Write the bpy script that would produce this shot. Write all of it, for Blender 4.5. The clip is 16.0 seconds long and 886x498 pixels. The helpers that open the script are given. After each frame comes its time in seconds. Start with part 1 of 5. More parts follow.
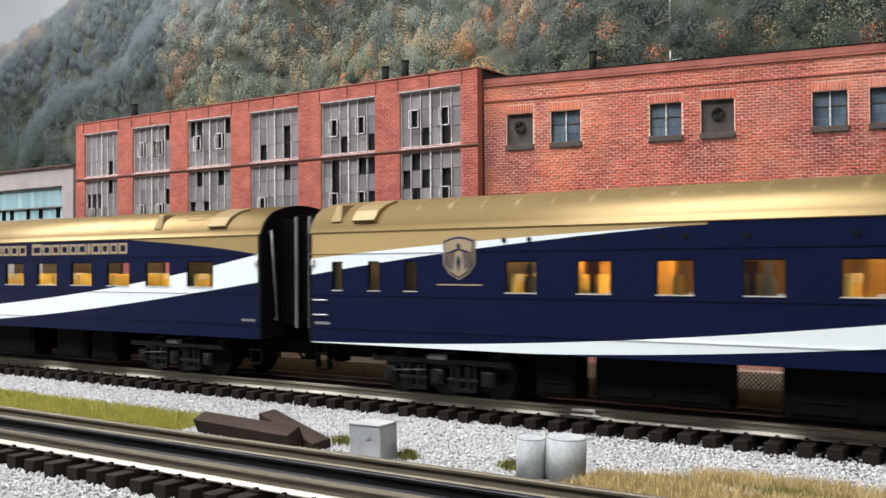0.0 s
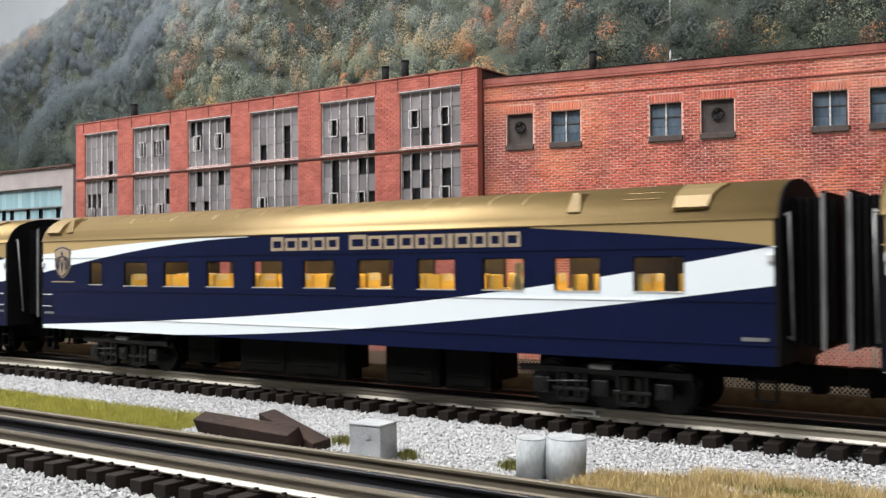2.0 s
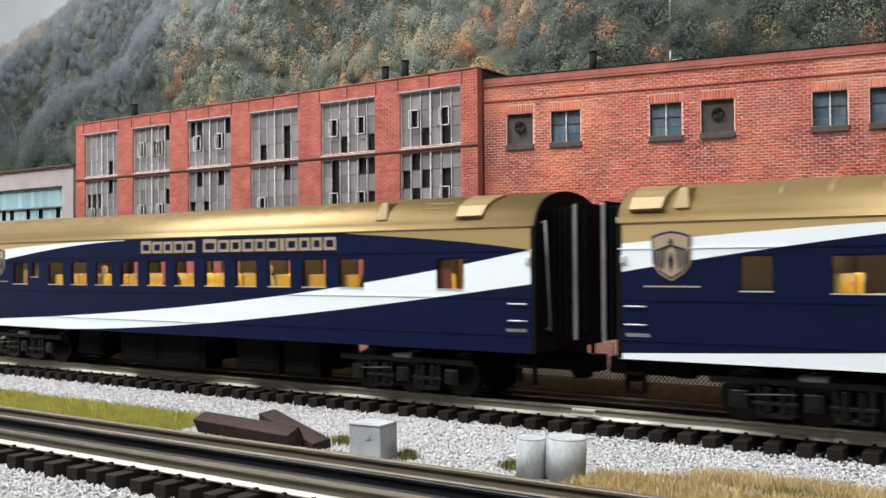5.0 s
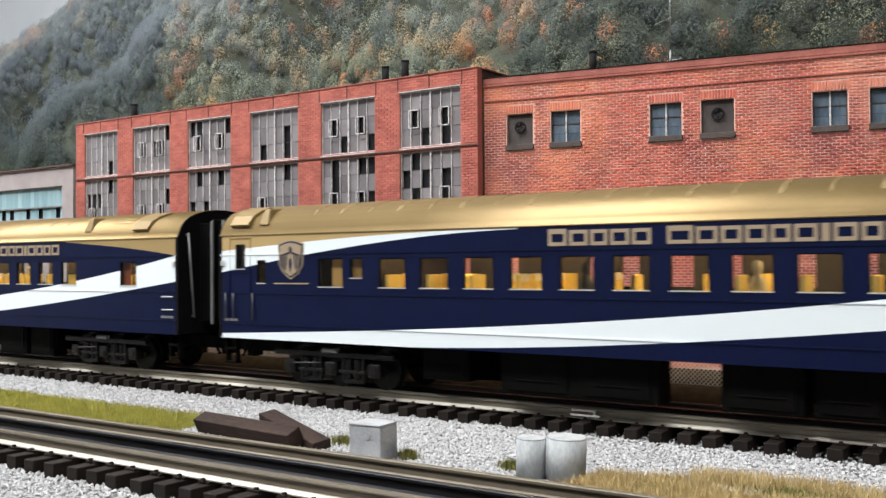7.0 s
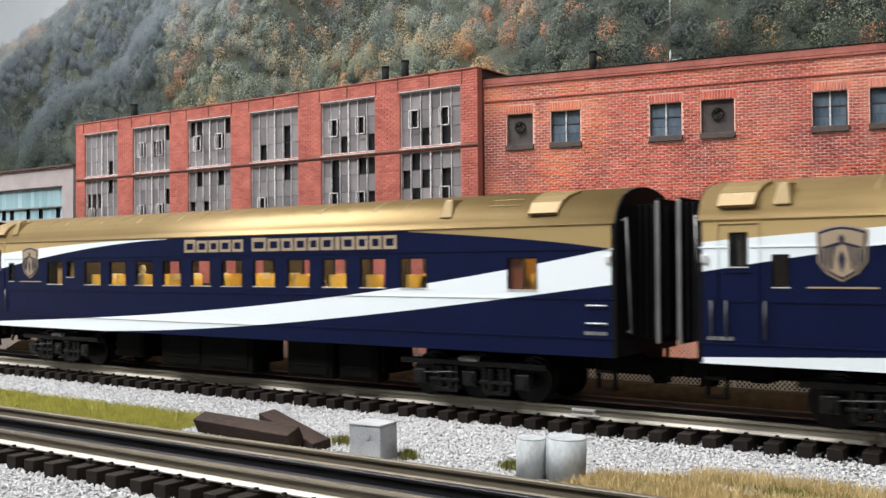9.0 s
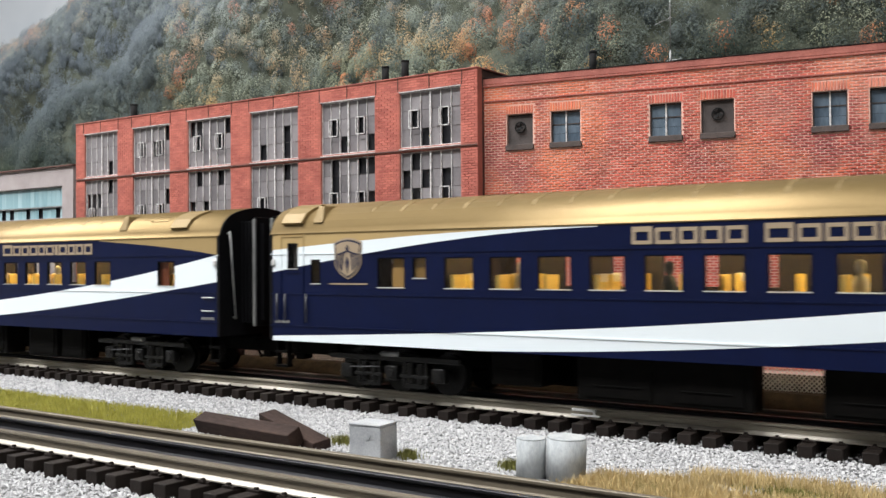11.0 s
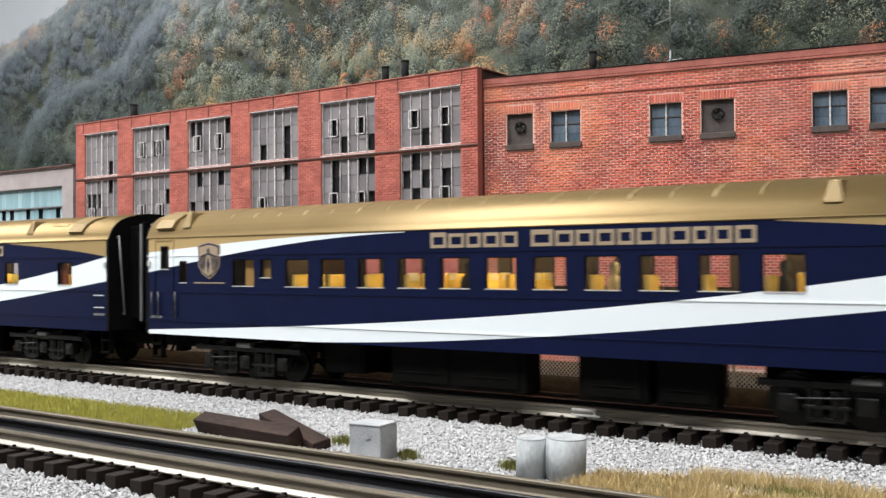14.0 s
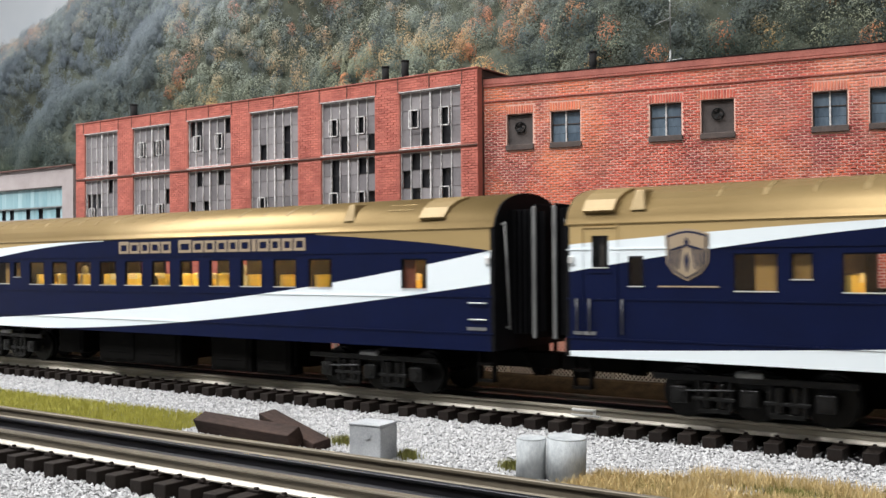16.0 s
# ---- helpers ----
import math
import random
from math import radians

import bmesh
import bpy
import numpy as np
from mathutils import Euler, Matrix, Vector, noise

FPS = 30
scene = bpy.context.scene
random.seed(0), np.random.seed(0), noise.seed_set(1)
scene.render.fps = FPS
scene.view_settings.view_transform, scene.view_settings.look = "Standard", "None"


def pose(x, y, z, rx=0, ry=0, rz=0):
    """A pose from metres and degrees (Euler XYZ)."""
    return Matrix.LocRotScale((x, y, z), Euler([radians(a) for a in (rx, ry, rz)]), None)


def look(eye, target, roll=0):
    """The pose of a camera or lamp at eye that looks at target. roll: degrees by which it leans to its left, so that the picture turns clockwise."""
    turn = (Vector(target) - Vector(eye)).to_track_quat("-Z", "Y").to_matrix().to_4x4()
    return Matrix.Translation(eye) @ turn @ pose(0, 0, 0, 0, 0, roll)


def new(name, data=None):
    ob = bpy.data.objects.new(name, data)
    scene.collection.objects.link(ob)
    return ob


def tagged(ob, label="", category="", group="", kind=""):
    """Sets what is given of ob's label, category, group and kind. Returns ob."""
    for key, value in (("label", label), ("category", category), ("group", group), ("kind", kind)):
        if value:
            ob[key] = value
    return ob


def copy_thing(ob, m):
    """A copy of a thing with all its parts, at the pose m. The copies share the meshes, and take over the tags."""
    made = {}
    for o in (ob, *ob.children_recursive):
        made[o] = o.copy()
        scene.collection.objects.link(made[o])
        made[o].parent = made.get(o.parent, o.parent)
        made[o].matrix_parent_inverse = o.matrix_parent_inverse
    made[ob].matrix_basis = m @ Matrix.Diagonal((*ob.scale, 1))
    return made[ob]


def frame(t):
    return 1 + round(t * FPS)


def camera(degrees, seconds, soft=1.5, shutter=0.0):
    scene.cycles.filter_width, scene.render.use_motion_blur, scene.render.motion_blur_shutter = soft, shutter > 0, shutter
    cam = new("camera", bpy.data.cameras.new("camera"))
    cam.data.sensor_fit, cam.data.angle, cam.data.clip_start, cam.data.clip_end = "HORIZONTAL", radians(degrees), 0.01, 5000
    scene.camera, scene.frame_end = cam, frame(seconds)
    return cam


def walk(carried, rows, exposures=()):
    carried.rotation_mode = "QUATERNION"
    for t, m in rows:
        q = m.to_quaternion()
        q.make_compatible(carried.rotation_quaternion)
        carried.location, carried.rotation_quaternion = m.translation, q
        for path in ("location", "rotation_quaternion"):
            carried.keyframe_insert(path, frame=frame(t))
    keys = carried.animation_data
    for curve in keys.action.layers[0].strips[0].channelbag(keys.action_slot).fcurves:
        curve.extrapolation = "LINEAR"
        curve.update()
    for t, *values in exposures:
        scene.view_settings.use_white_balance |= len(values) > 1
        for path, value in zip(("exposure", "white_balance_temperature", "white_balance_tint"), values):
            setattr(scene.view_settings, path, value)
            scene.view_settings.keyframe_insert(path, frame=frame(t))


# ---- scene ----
cam = camera(49.51, 16.0, soft=1.5, shutter=0.42)
EYE = (0.0, -0.3765, 0.070)
YAW, PITCH, ROLL = radians(-34.453), radians(0.925), -0.377
AHEAD = (math.sin(YAW) * math.cos(PITCH), math.cos(YAW) * math.cos(PITCH), math.sin(PITCH))
STAND = look(EYE, [e + a for e, a in zip(EYE, AHEAD)], roll=ROLL)
walk(cam, [(0.0, STAND), (16.0, STAND)], exposures=[(0.0, 0.0), (16.0, 0.0)])

# how far the train has come along its track, second by second
TRAVEL = [(0.0, 0.0), (0.5, 0.0634), (1.0, 0.1271), (1.5, 0.1909), (2.0, 0.2540), (2.5, 0.3171), (3.0, 0.3800),
          (3.5, 0.4438), (4.0, 0.5069), (6.5, 0.8241), (7.0, 0.8880), (7.5, 0.9519), (8.0, 1.0161), (8.5, 1.0792),
          (9.0, 1.1420), (11.5, 1.4615), (12.0, 1.5255), (12.5, 1.5884), (13.0, 1.6517), (13.5, 1.7154),
          (14.0, 1.7797), (14.5, 1.8441), (15.0, 1.9085), (15.5, 1.9731), (16.0, 2.0378)]

# ---- world and lamps ----
world = bpy.data.worlds.new("room_air")
scene.world = world
world.use_nodes = True
world.node_tree.nodes["Background"].inputs[0].default_value = (0.75, 0.85, 1.0, 1)
world.node_tree.nodes["Background"].inputs[1].default_value = 0.10


def room_and_fill_lamp(x, y, z, length, width, power, turn=0, colour=(0.985, 0.99, 1.0)):
    data = bpy.data.lights.new("ceiling_lamp_light", "AREA")
    data.shape, data.size, data.size_y, data.energy, data.color = "RECTANGLE", length, width, power, colour
    ob = new("ceiling_lamp_light", data)
    ob.matrix_basis = pose(x, y, z, 0, 0, turn)
    return ob


# first strip is placed from the highlights; the other two are added fill
LAMPS = [(-1.28, -0.78, 1.36, 2.3, 0.30, 68.0), (0.75, -0.85, 1.36, 1.2, 0.30, 14.0), (-0.85, -0.26, 1.36, 1.4, 0.30, 24.5)]
for lamp in LAMPS:
    room_and_fill_lamp(*lamp)


# ---- materials ----
def nodes_of(name):
    m = bpy.data.materials.new(name)
    m.use_nodes = True
    return m, m.node_tree, m.node_tree.nodes["Principled BSDF"]


def math_node(tree, op, a, b=None, c=None):
    n = tree.nodes.new("ShaderNodeMath")
    n.operation = op
    for i, v in enumerate((a, b, c)):
        if v is None:
            continue
        if isinstance(v, (int, float)):
            n.inputs[i].default_value = v
        else:
            tree.links.new(v, n.inputs[i])
    return n.outputs[0]


def mix_colour(tree, fac, a, b):
    n = tree.nodes.new("ShaderNodeMix")
    n.data_type = "RGBA"
    for sock, v in ((n.inputs[0], fac), (n.inputs[6], a), (n.inputs[7], b)):
        if isinstance(v, (int, float)):
            sock.default_value = v
        elif isinstance(v, tuple):
            sock.default_value = (*v[:3], 1)
        else:
            tree.links.new(v, sock)
    return n.outputs[2]


def noise_node(tree, scale, detail=4.0, rough=0.6, stretch=None):
    tc = tree.nodes.new("ShaderNodeTexCoord")
    n = tree.nodes.new("ShaderNodeTexNoise")
    n.inputs["Scale"].default_value, n.inputs["Detail"].default_value = scale, detail
    n.inputs["Roughness"].default_value = rough
    if stretch:
        mp = tree.nodes.new("ShaderNodeMapping")
        mp.inputs["Scale"].default_value = stretch
        tree.links.new(tc.outputs["Object"], mp.inputs[0])
        tree.links.new(mp.outputs[0], n.inputs["Vector"])
    else:
        tree.links.new(tc.outputs["Object"], n.inputs["Vector"])
    return n.outputs["Fac"]


def ramp(tree, fac, lo, hi):
    n = tree.nodes.new("ShaderNodeMapRange")
    n.inputs[1].default_value, n.inputs[2].default_value = lo, hi
    tree.links.new(fac, n.inputs[0])
    return n.outputs[0]


def relief(tree, bsdf, fac, strength, distance):
    b = tree.nodes.new("ShaderNodeBump")
    b.inputs["Strength"].default_value, b.inputs["Distance"].default_value = strength, distance
    tree.links.new(fac, b.inputs["Height"])
    tree.links.new(b.outputs[0], bsdf.inputs["Normal"])


def surface(name, dark, light, rough=0.6, metal=0.0, coarse=120.0, fine=1500.0, bump=0.3, depth=0.0002, stretch=None,
            islands=0.0, objects=0.0):
    """Two tones mixed by a coarse and a fine grain, with relief."""
    m, tree, bsdf = nodes_of(name)
    big, small = noise_node(tree, coarse, 3.0, 0.6, stretch), noise_node(tree, fine, 3.0, 0.6, stretch)
    fac = math_node(tree, "MULTIPLY_ADD", big, 0.6, math_node(tree, "MULTIPLY", small, 0.4))
    fac = ramp(tree, fac, 0.32, 0.68)
    if islands or objects:
        g = tree.nodes.new("ShaderNodeNewGeometry" if islands else "ShaderNodeObjectInfo")
        rnd = g.outputs["Random Per Island"] if islands else g.outputs["Random"]
        k = islands or objects
        fac = math_node(tree, "MULTIPLY_ADD", rnd, k, math_node(tree, "MULTIPLY", fac, 1 - k))
    tree.links.new(mix_colour(tree, fac, dark, light), bsdf.inputs["Base Color"])
    bsdf.inputs["Roughness"].default_value, bsdf.inputs["Metallic"].default_value = rough, metal
    if bump:
        relief(tree, bsdf, small, bump, depth)
    return m


def glow(name, colour, strength):
    m, tree, bsdf = nodes_of(name)
    bsdf.inputs["Base Color"].default_value = (*colour, 1)
    bsdf.inputs["Emission Color"].default_value = (*colour, 1)
    bsdf.inputs["Emission Strength"].default_value = strength
    return m


def clear_glass(name, tint=(1, 1, 1), rough=0.02):
    """A thin pane: mostly see-through, with a mirror's share by angle."""
    m, tree, bsdf = nodes_of(name)
    tree.nodes.remove(bsdf)
    a, b = tree.nodes.new("ShaderNodeBsdfTransparent"), tree.nodes.new("ShaderNodeBsdfGlossy")
    a.inputs[0].default_value = (*tint, 1)
    b.inputs["Roughness"].default_value = rough
    lw = tree.nodes.new("ShaderNodeLayerWeight")
    share_of_gloss = math_node(tree, "MULTIPLY_ADD", math_node(tree, "POWER", lw.outputs["Facing"], 5.0), 0.8, 0.03)
    mx = tree.nodes.new("ShaderNodeMixShader")
    tree.links.new(share_of_gloss, mx.inputs[0])
    tree.links.new(a.outputs[0], mx.inputs[1])
    tree.links.new(b.outputs[0], mx.inputs[2])
    tree.links.new(mx.outputs[0], tree.nodes["Material Output"].inputs[0])
    return m


GOLD, NAVY, WHITE = (0.40, 0.285, 0.13), (0.0018, 0.0044, 0.0245), (0.71, 0.765, 0.785)


def livery(name="livery_paint", own=None):
    """Navy sides with a gold upper field and two sweeping white bands, drawn over the car's length."""
    m, tree, bsdf = nodes_of(name)
    tc = tree.nodes.new("ShaderNodeTexCoord")
    sep = tree.nodes.new("ShaderNodeSeparateXYZ")
    tree.links.new(tc.outputs["Object"], sep.inputs[0])
    u = math_node(tree, "DIVIDE", math_node(tree, "ADD", sep.outputs[0], 0.2257), 0.447)
    z = math_node(tree, "MULTIPLY", sep.outputs[2], 1000.0)

    def poly(c):
        v = c[0]
        for k in c[1:]:
            v = math_node(tree, "MULTIPLY_ADD", v, u, k)
        return v

    gold_left, white_up = poly((-60.4, -7.58, 31.96, 77.11)), poly((-97.27, -18.98, 70.23, 65.58))
    gold_right = poly((-284.39, 679.98, -572.9, 252.63))
    low_top, low_bottom = poly((19.64, 3.03, 18.53, 35.08)), poly((-20.63, 72.37, -24.45, 34.77))
    if own:
        gold_left, white_up, low_top = (poly(c) for c in own)
    low_bottom = math_node(tree, "MINIMUM", low_bottom, math_node(tree, "MULTIPLY_ADD", u, 42.0, 22.0))
    left = math_node(tree, "LESS_THAN", u, 0.45 if own else 0.41)
    right = math_node(tree, "GREATER_THAN", u, 0.775)
    above = lambda c: math_node(tree, "GREATER_THAN", z, c)
    both = lambda a, b: math_node(tree, "MULTIPLY", a, b)
    gold = math_node(tree, "ADD", both(left, above(gold_left)), both(right, above(gold_right)), )
    gold = math_node(tree, "MAXIMUM", gold, above(85.2))
    white = math_node(tree, "MAXIMUM", both(left, above(white_up)),
                      both(above(low_bottom), math_node(tree, "GREATER_THAN", low_top, z)))
    dirt = ramp(tree, noise_node(tree, 60.0, 5.0, 0.7), 0.3, 0.7)
    navy = mix_colour(tree, dirt, NAVY, tuple(c * 1.35 for c in NAVY))
    c = mix_colour(tree, gold, mix_colour(tree, white, navy, WHITE), GOLD)
    c = mix_colour(tree, both(white, math_node(tree, "SUBTRACT", 1.0, both(left, above(gold_left)))), c, WHITE)
    tree.links.new(c, bsdf.inputs["Base Color"])
    bsdf.inputs["Roughness"].default_value = 0.38
    bsdf.inputs["Specular IOR Level"].default_value = 0.15
    tree.links.new(math_node(tree, "MULTIPLY", math_node(tree, "SUBTRACT", gold, both(gold, white)), 0.35), bsdf.inputs["Metallic"])
    relief(tree, bsdf, noise_node(tree, 900.0, 2.0), 0.05, 0.0001)
    return m


M = {
    "livery": livery(),
    "lounge_livery": livery("lounge_livery_paint", ((-6.93, -25.27, 38.27, 72.57), (6.77, -47.12, 64.10, 64.51), (-3.60, 44.44, 1.85, 33.56))),
    "roof": surface("gold_roof_paint", (0.215, 0.146, 0.058), (0.255, 0.177, 0.074), 0.44, 0.56, 40, 900, 0.0, 0.0001),
    "matt_gold": surface("matt_gold_paint", (0.31, 0.215, 0.085), (0.37, 0.26, 0.11), 0.62, 0.15, 40, 900, 0.05, 0.0001),
    "hatch": surface("satin_gold_hatch_paint", (0.20, 0.138, 0.055), (0.25, 0.175, 0.075), 0.5, 0.3, 40, 900, 0.05, 0.0001),
    "dull_metal": surface("dull_dark_handrail", (0.045, 0.045, 0.048), (0.09, 0.09, 0.09), 0.5, 0.3, 100, 1500, 0.1),
    "curtain": surface("ochre_lamplit_panel", (0.26, 0.145, 0.035), (0.36, 0.21, 0.055), 0.85, 0, 300, 2500, 0.3, 0.0002, (1, 1, 0.1)),
    "black": surface("black_plastic", (0.002, 0.002, 0.0025), (0.005, 0.005, 0.006), 0.7, 0, 150, 1500, 0.2),
    "underframe": surface("dusty_black_underframe", (0.0016, 0.0015, 0.0014), (0.005, 0.0045, 0.004), 0.65, 0, 150, 1500, 0.3),
    "bogie_metal": surface("oily_black_iron", (0.002, 0.002, 0.002), (0.012, 0.0115, 0.011), 0.34, 0.2, 220, 1500, 0.6, 0.0004),
    "ochre_panel": surface("ochre_cabin_panel", (0.50, 0.29, 0.055), (0.64, 0.39, 0.09), 0.7, 0, 60, 900, 0.1),
    "red_wood": surface("red_brown_varnished_wood", (0.12, 0.028, 0.012), (0.20, 0.055, 0.022), 0.5, 0, 80, 900, 0.1, 0.0001, (1, 1, 0.2)),
    "pale_cloth": surface("pale_grey_cloth", (0.42, 0.44, 0.42), (0.62, 0.62, 0.58), 0.85, 0, 150, 1500, 0.2),
    "dark_cloth": surface("dark_green_grey_cloth", (0.02, 0.026, 0.022), (0.06, 0.066, 0.055), 0.85, 0, 150, 1500, 0.2),
    "cornice": surface("weathered_brick_cornice", (0.20, 0.055, 0.045), (0.46, 0.16, 0.12), 0.9, 0, 60, 1300, 0.4, 0.0002),
    "grey_metal": surface("worn_grey_metal", (0.16, 0.16, 0.16), (0.30, 0.30, 0.29), 0.4, 0.4, 100, 1500, 0.1),
    "steel": surface("blackened_wheel_steel", (0.006, 0.006, 0.006), (0.02, 0.019, 0.018), 0.35, 0.7, 100, 1500, 0.1),
    "tan_trim": surface("dull_gold_lettering", (0.30, 0.225, 0.145), (0.36, 0.28, 0.19), 0.5, 0.1, 100, 1500, 0.05),
    "navy": surface("navy_trim", NAVY, tuple(c * 1.4 for c in NAVY), 0.4, 0, 60, 900, 0.05),
    "silver": surface("silver_sill", (0.55, 0.55, 0.53), (0.7, 0.7, 0.68), 0.35, 0.4, 100, 1500, 0.05),
    "seat": surface("mustard_seat_cloth", (0.72, 0.52, 0.12), (0.86, 0.66, 0.20), 0.8, 0, 100, 2500, 0.3),
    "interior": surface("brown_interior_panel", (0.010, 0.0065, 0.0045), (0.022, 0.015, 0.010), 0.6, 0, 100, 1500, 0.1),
    "linen": surface("white_table_linen", (0.65, 0.62, 0.55), (0.78, 0.75, 0.68), 0.8, 0, 100, 1500, 0.1),
    "cabin_light": glow("warm_cabin_light", (1.0, 0.68, 0.28), 48.0),
    "car_glass": clear_glass("car_window_glass", (0.93, 0.93, 0.92)),
    "rail_highlight": surface("highlight_nickel", (0.36, 0.33, 0.28), (0.52, 0.48, 0.41), 0.5, 0.35, 30, 700, 0.08, 0.0001, (0.15, 1, 1)),
    "rail": surface("dull_nickel_rail", (0.20, 0.18, 0.14), (0.34, 0.305, 0.24), 0.58, 0.1, 30, 700, 0.08, 0.0001, (0.15, 1, 1)),
    "dark_rail": surface("tarnished_rail", (0.085, 0.071, 0.050), (0.20, 0.168, 0.122), 0.5, 0.25, 30, 700, 0.1, 0.0001, (0.12, 1, 1)),
    "black_rail": surface("blackened_centre_rail", (0.015, 0.015, 0.018), (0.04, 0.04, 0.045), 0.3, 0.6, 40, 700, 0.08, 0.0001, (0.15, 1, 1)),
    "tie": surface("dark_brown_tie", (0.008, 0.0055, 0.0045), (0.022, 0.016, 0.013), 0.6, 0, 200, 1800, 0.5, 0.0003, None, 0, 0.3),
    "ballast": surface("grey_ballast_stone", (0.27, 0.27, 0.272), (0.56, 0.555, 0.55), 0.9, 0, 250, 2500, 0.4, 0.0002, None, 0.75),
    "ground": surface("ballast_bed", (0.18, 0.178, 0.175), (0.36, 0.355, 0.35), 0.95, 0, 300, 1600, 1.0, 0.0008),
    "wood": surface("weathered_timber", (0.008, 0.0045, 0.0036), (0.060, 0.036, 0.028), 0.75, 0, 90, 900, 0.6, 0.0003, (0.25, 1, 1)),
    "concrete": surface("pale_grey_concrete", (0.24, 0.25, 0.26), (0.44, 0.45, 0.46), 0.8, 0, 90, 1400, 0.4, 0.0002),
    "streaked_concrete": surface("rain_streaked_concrete", (0.22, 0.235, 0.24), (0.43, 0.45, 0.455), 0.85, 0, 110, 1100, 0.6, 0.0004, (1, 1, 0.45)),
    "green_grass": surface("yellow_green_grass", (0.20, 0.195, 0.022), (0.50, 0.46, 0.085), 0.8, 0, 120, 900, 0, 0, None, 0.5),
    "dry_grass": surface("dry_straw_grass", (0.34, 0.235, 0.085), (0.64, 0.50, 0.25), 0.8, 0, 120, 900, 0, 0, None, 0.5),
    "moss": surface("moss_green_tuft", (0.07, 0.07, 0.012), (0.26, 0.25, 0.06), 0.85, 0, 200, 900, 0, 0, None, 0.5),
    "brick": surface("red_brick", (0.20, 0.026, 0.020), (0.84, 0.185, 0.118), 0.9, 0, 24, 1400, 0.4, 0.0002, None, 0.38),
    "brick_piece": surface("red_brick_single", (0.20, 0.026, 0.020), (0.84, 0.185, 0.118), 0.9, 0, 24, 1400, 0.4, 0.0002, None, 0, 0.38),
    "dull_brick": surface("dusty_red_brick", (0.25, 0.060, 0.046), (0.62, 0.195, 0.145), 0.9, 0, 60, 1400, 0.4, 0.0002, None, 0.35),
    "mortar": surface("pale_mortar", (0.58, 0.32, 0.25), (0.84, 0.58, 0.49), 0.95, 0, 60, 1500, 0.4, 0.0002),
    "dull_mortar": surface("reddish_mortar", (0.30, 0.095, 0.07), (0.46, 0.17, 0.13), 0.95, 0, 60, 1500, 0.4, 0.0002),
    "dark_red_brown": surface("dark_red_brown_finish", (0.045, 0.022, 0.018), (0.12, 0.055, 0.042), 0.9, 0, 120, 1300, 0.3),
    "sill_stone": surface("dark_sill_stone", (0.045, 0.036, 0.032), (0.12, 0.09, 0.08), 0.9, 0, 120, 1300, 0.3),
    "tar": surface("black_roofing", (0.008, 0.008, 0.008), (0.02, 0.02, 0.02), 0.9, 0, 120, 1300, 0.3),
    "sash": surface("peeling_pale_sash", (0.22, 0.20, 0.19), (0.80, 0.79, 0.78), 0.7, 0, 420, 1500, 0.2),
    "pane": surface("dusty_grey_pane", (0.10, 0.092, 0.098), (0.27, 0.25, 0.255), 0.35, 0, 90, 700, 0.05, 0.0001, None, 0, 0.6),
    # near-black sheet set behind window bars in place of the unlit room
    "dark_backing": surface("unlit_room_backing", (0.008, 0.008, 0.01), (0.02, 0.02, 0.025), 0.4, 0, 90, 700, 0),
    "blue_pane": surface("blue_grey_pane", (0.03, 0.05, 0.075), (0.17, 0.22, 0.27), 0.2, 0, 120, 500, 0.02, 0.0001, (1, 1, 0.3), 0, 0.4),
    "board": surface("grey_brown_boarding", (0.04, 0.032, 0.03), (0.09, 0.075, 0.07), 0.85, 0, 120, 1300, 0.3),
    "render": surface("greyish_pink_render", (0.25, 0.215, 0.21), (0.36, 0.32, 0.315), 0.9, 0, 50, 1300, 0.3),
    "turquoise": surface("turquoise_glazing", (0.12, 0.24, 0.28), (0.40, 0.54, 0.56), 0.3, 0, 25, 200, 0.02, 0.0001, (1, 1, 0.1), 0, 0.5),
    "fence": surface("galvanised_wire", (0.55, 0.50, 0.40), (0.75, 0.70, 0.58), 0.5, 0.4, 100, 900, 0),
    # brown soil darkened so that its colour carries the shade behind the train
    "soil": surface("shaded_brown_soil", (0.012, 0.0075, 0.0035), (0.046, 0.028, 0.013), 0.95, 0, 200, 1500, 0.8, 0.0006),
    "wall": surface("matt_room_wall", (0.26, 0.26, 0.26), (0.31, 0.31, 0.31), 0.9, 0, 3, 60, 0.1),
    "sky": surface("painted_pale_sky", (0.66, 0.71, 0.76), (0.78, 0.81, 0.84), 0.95, 0, 1.5, 6, 0),
    "earth": surface("dark_hillside_earth", (0.035, 0.042, 0.030), (0.075, 0.082, 0.056), 0.95, 0, 30, 300, 0.5, 0.002),
}


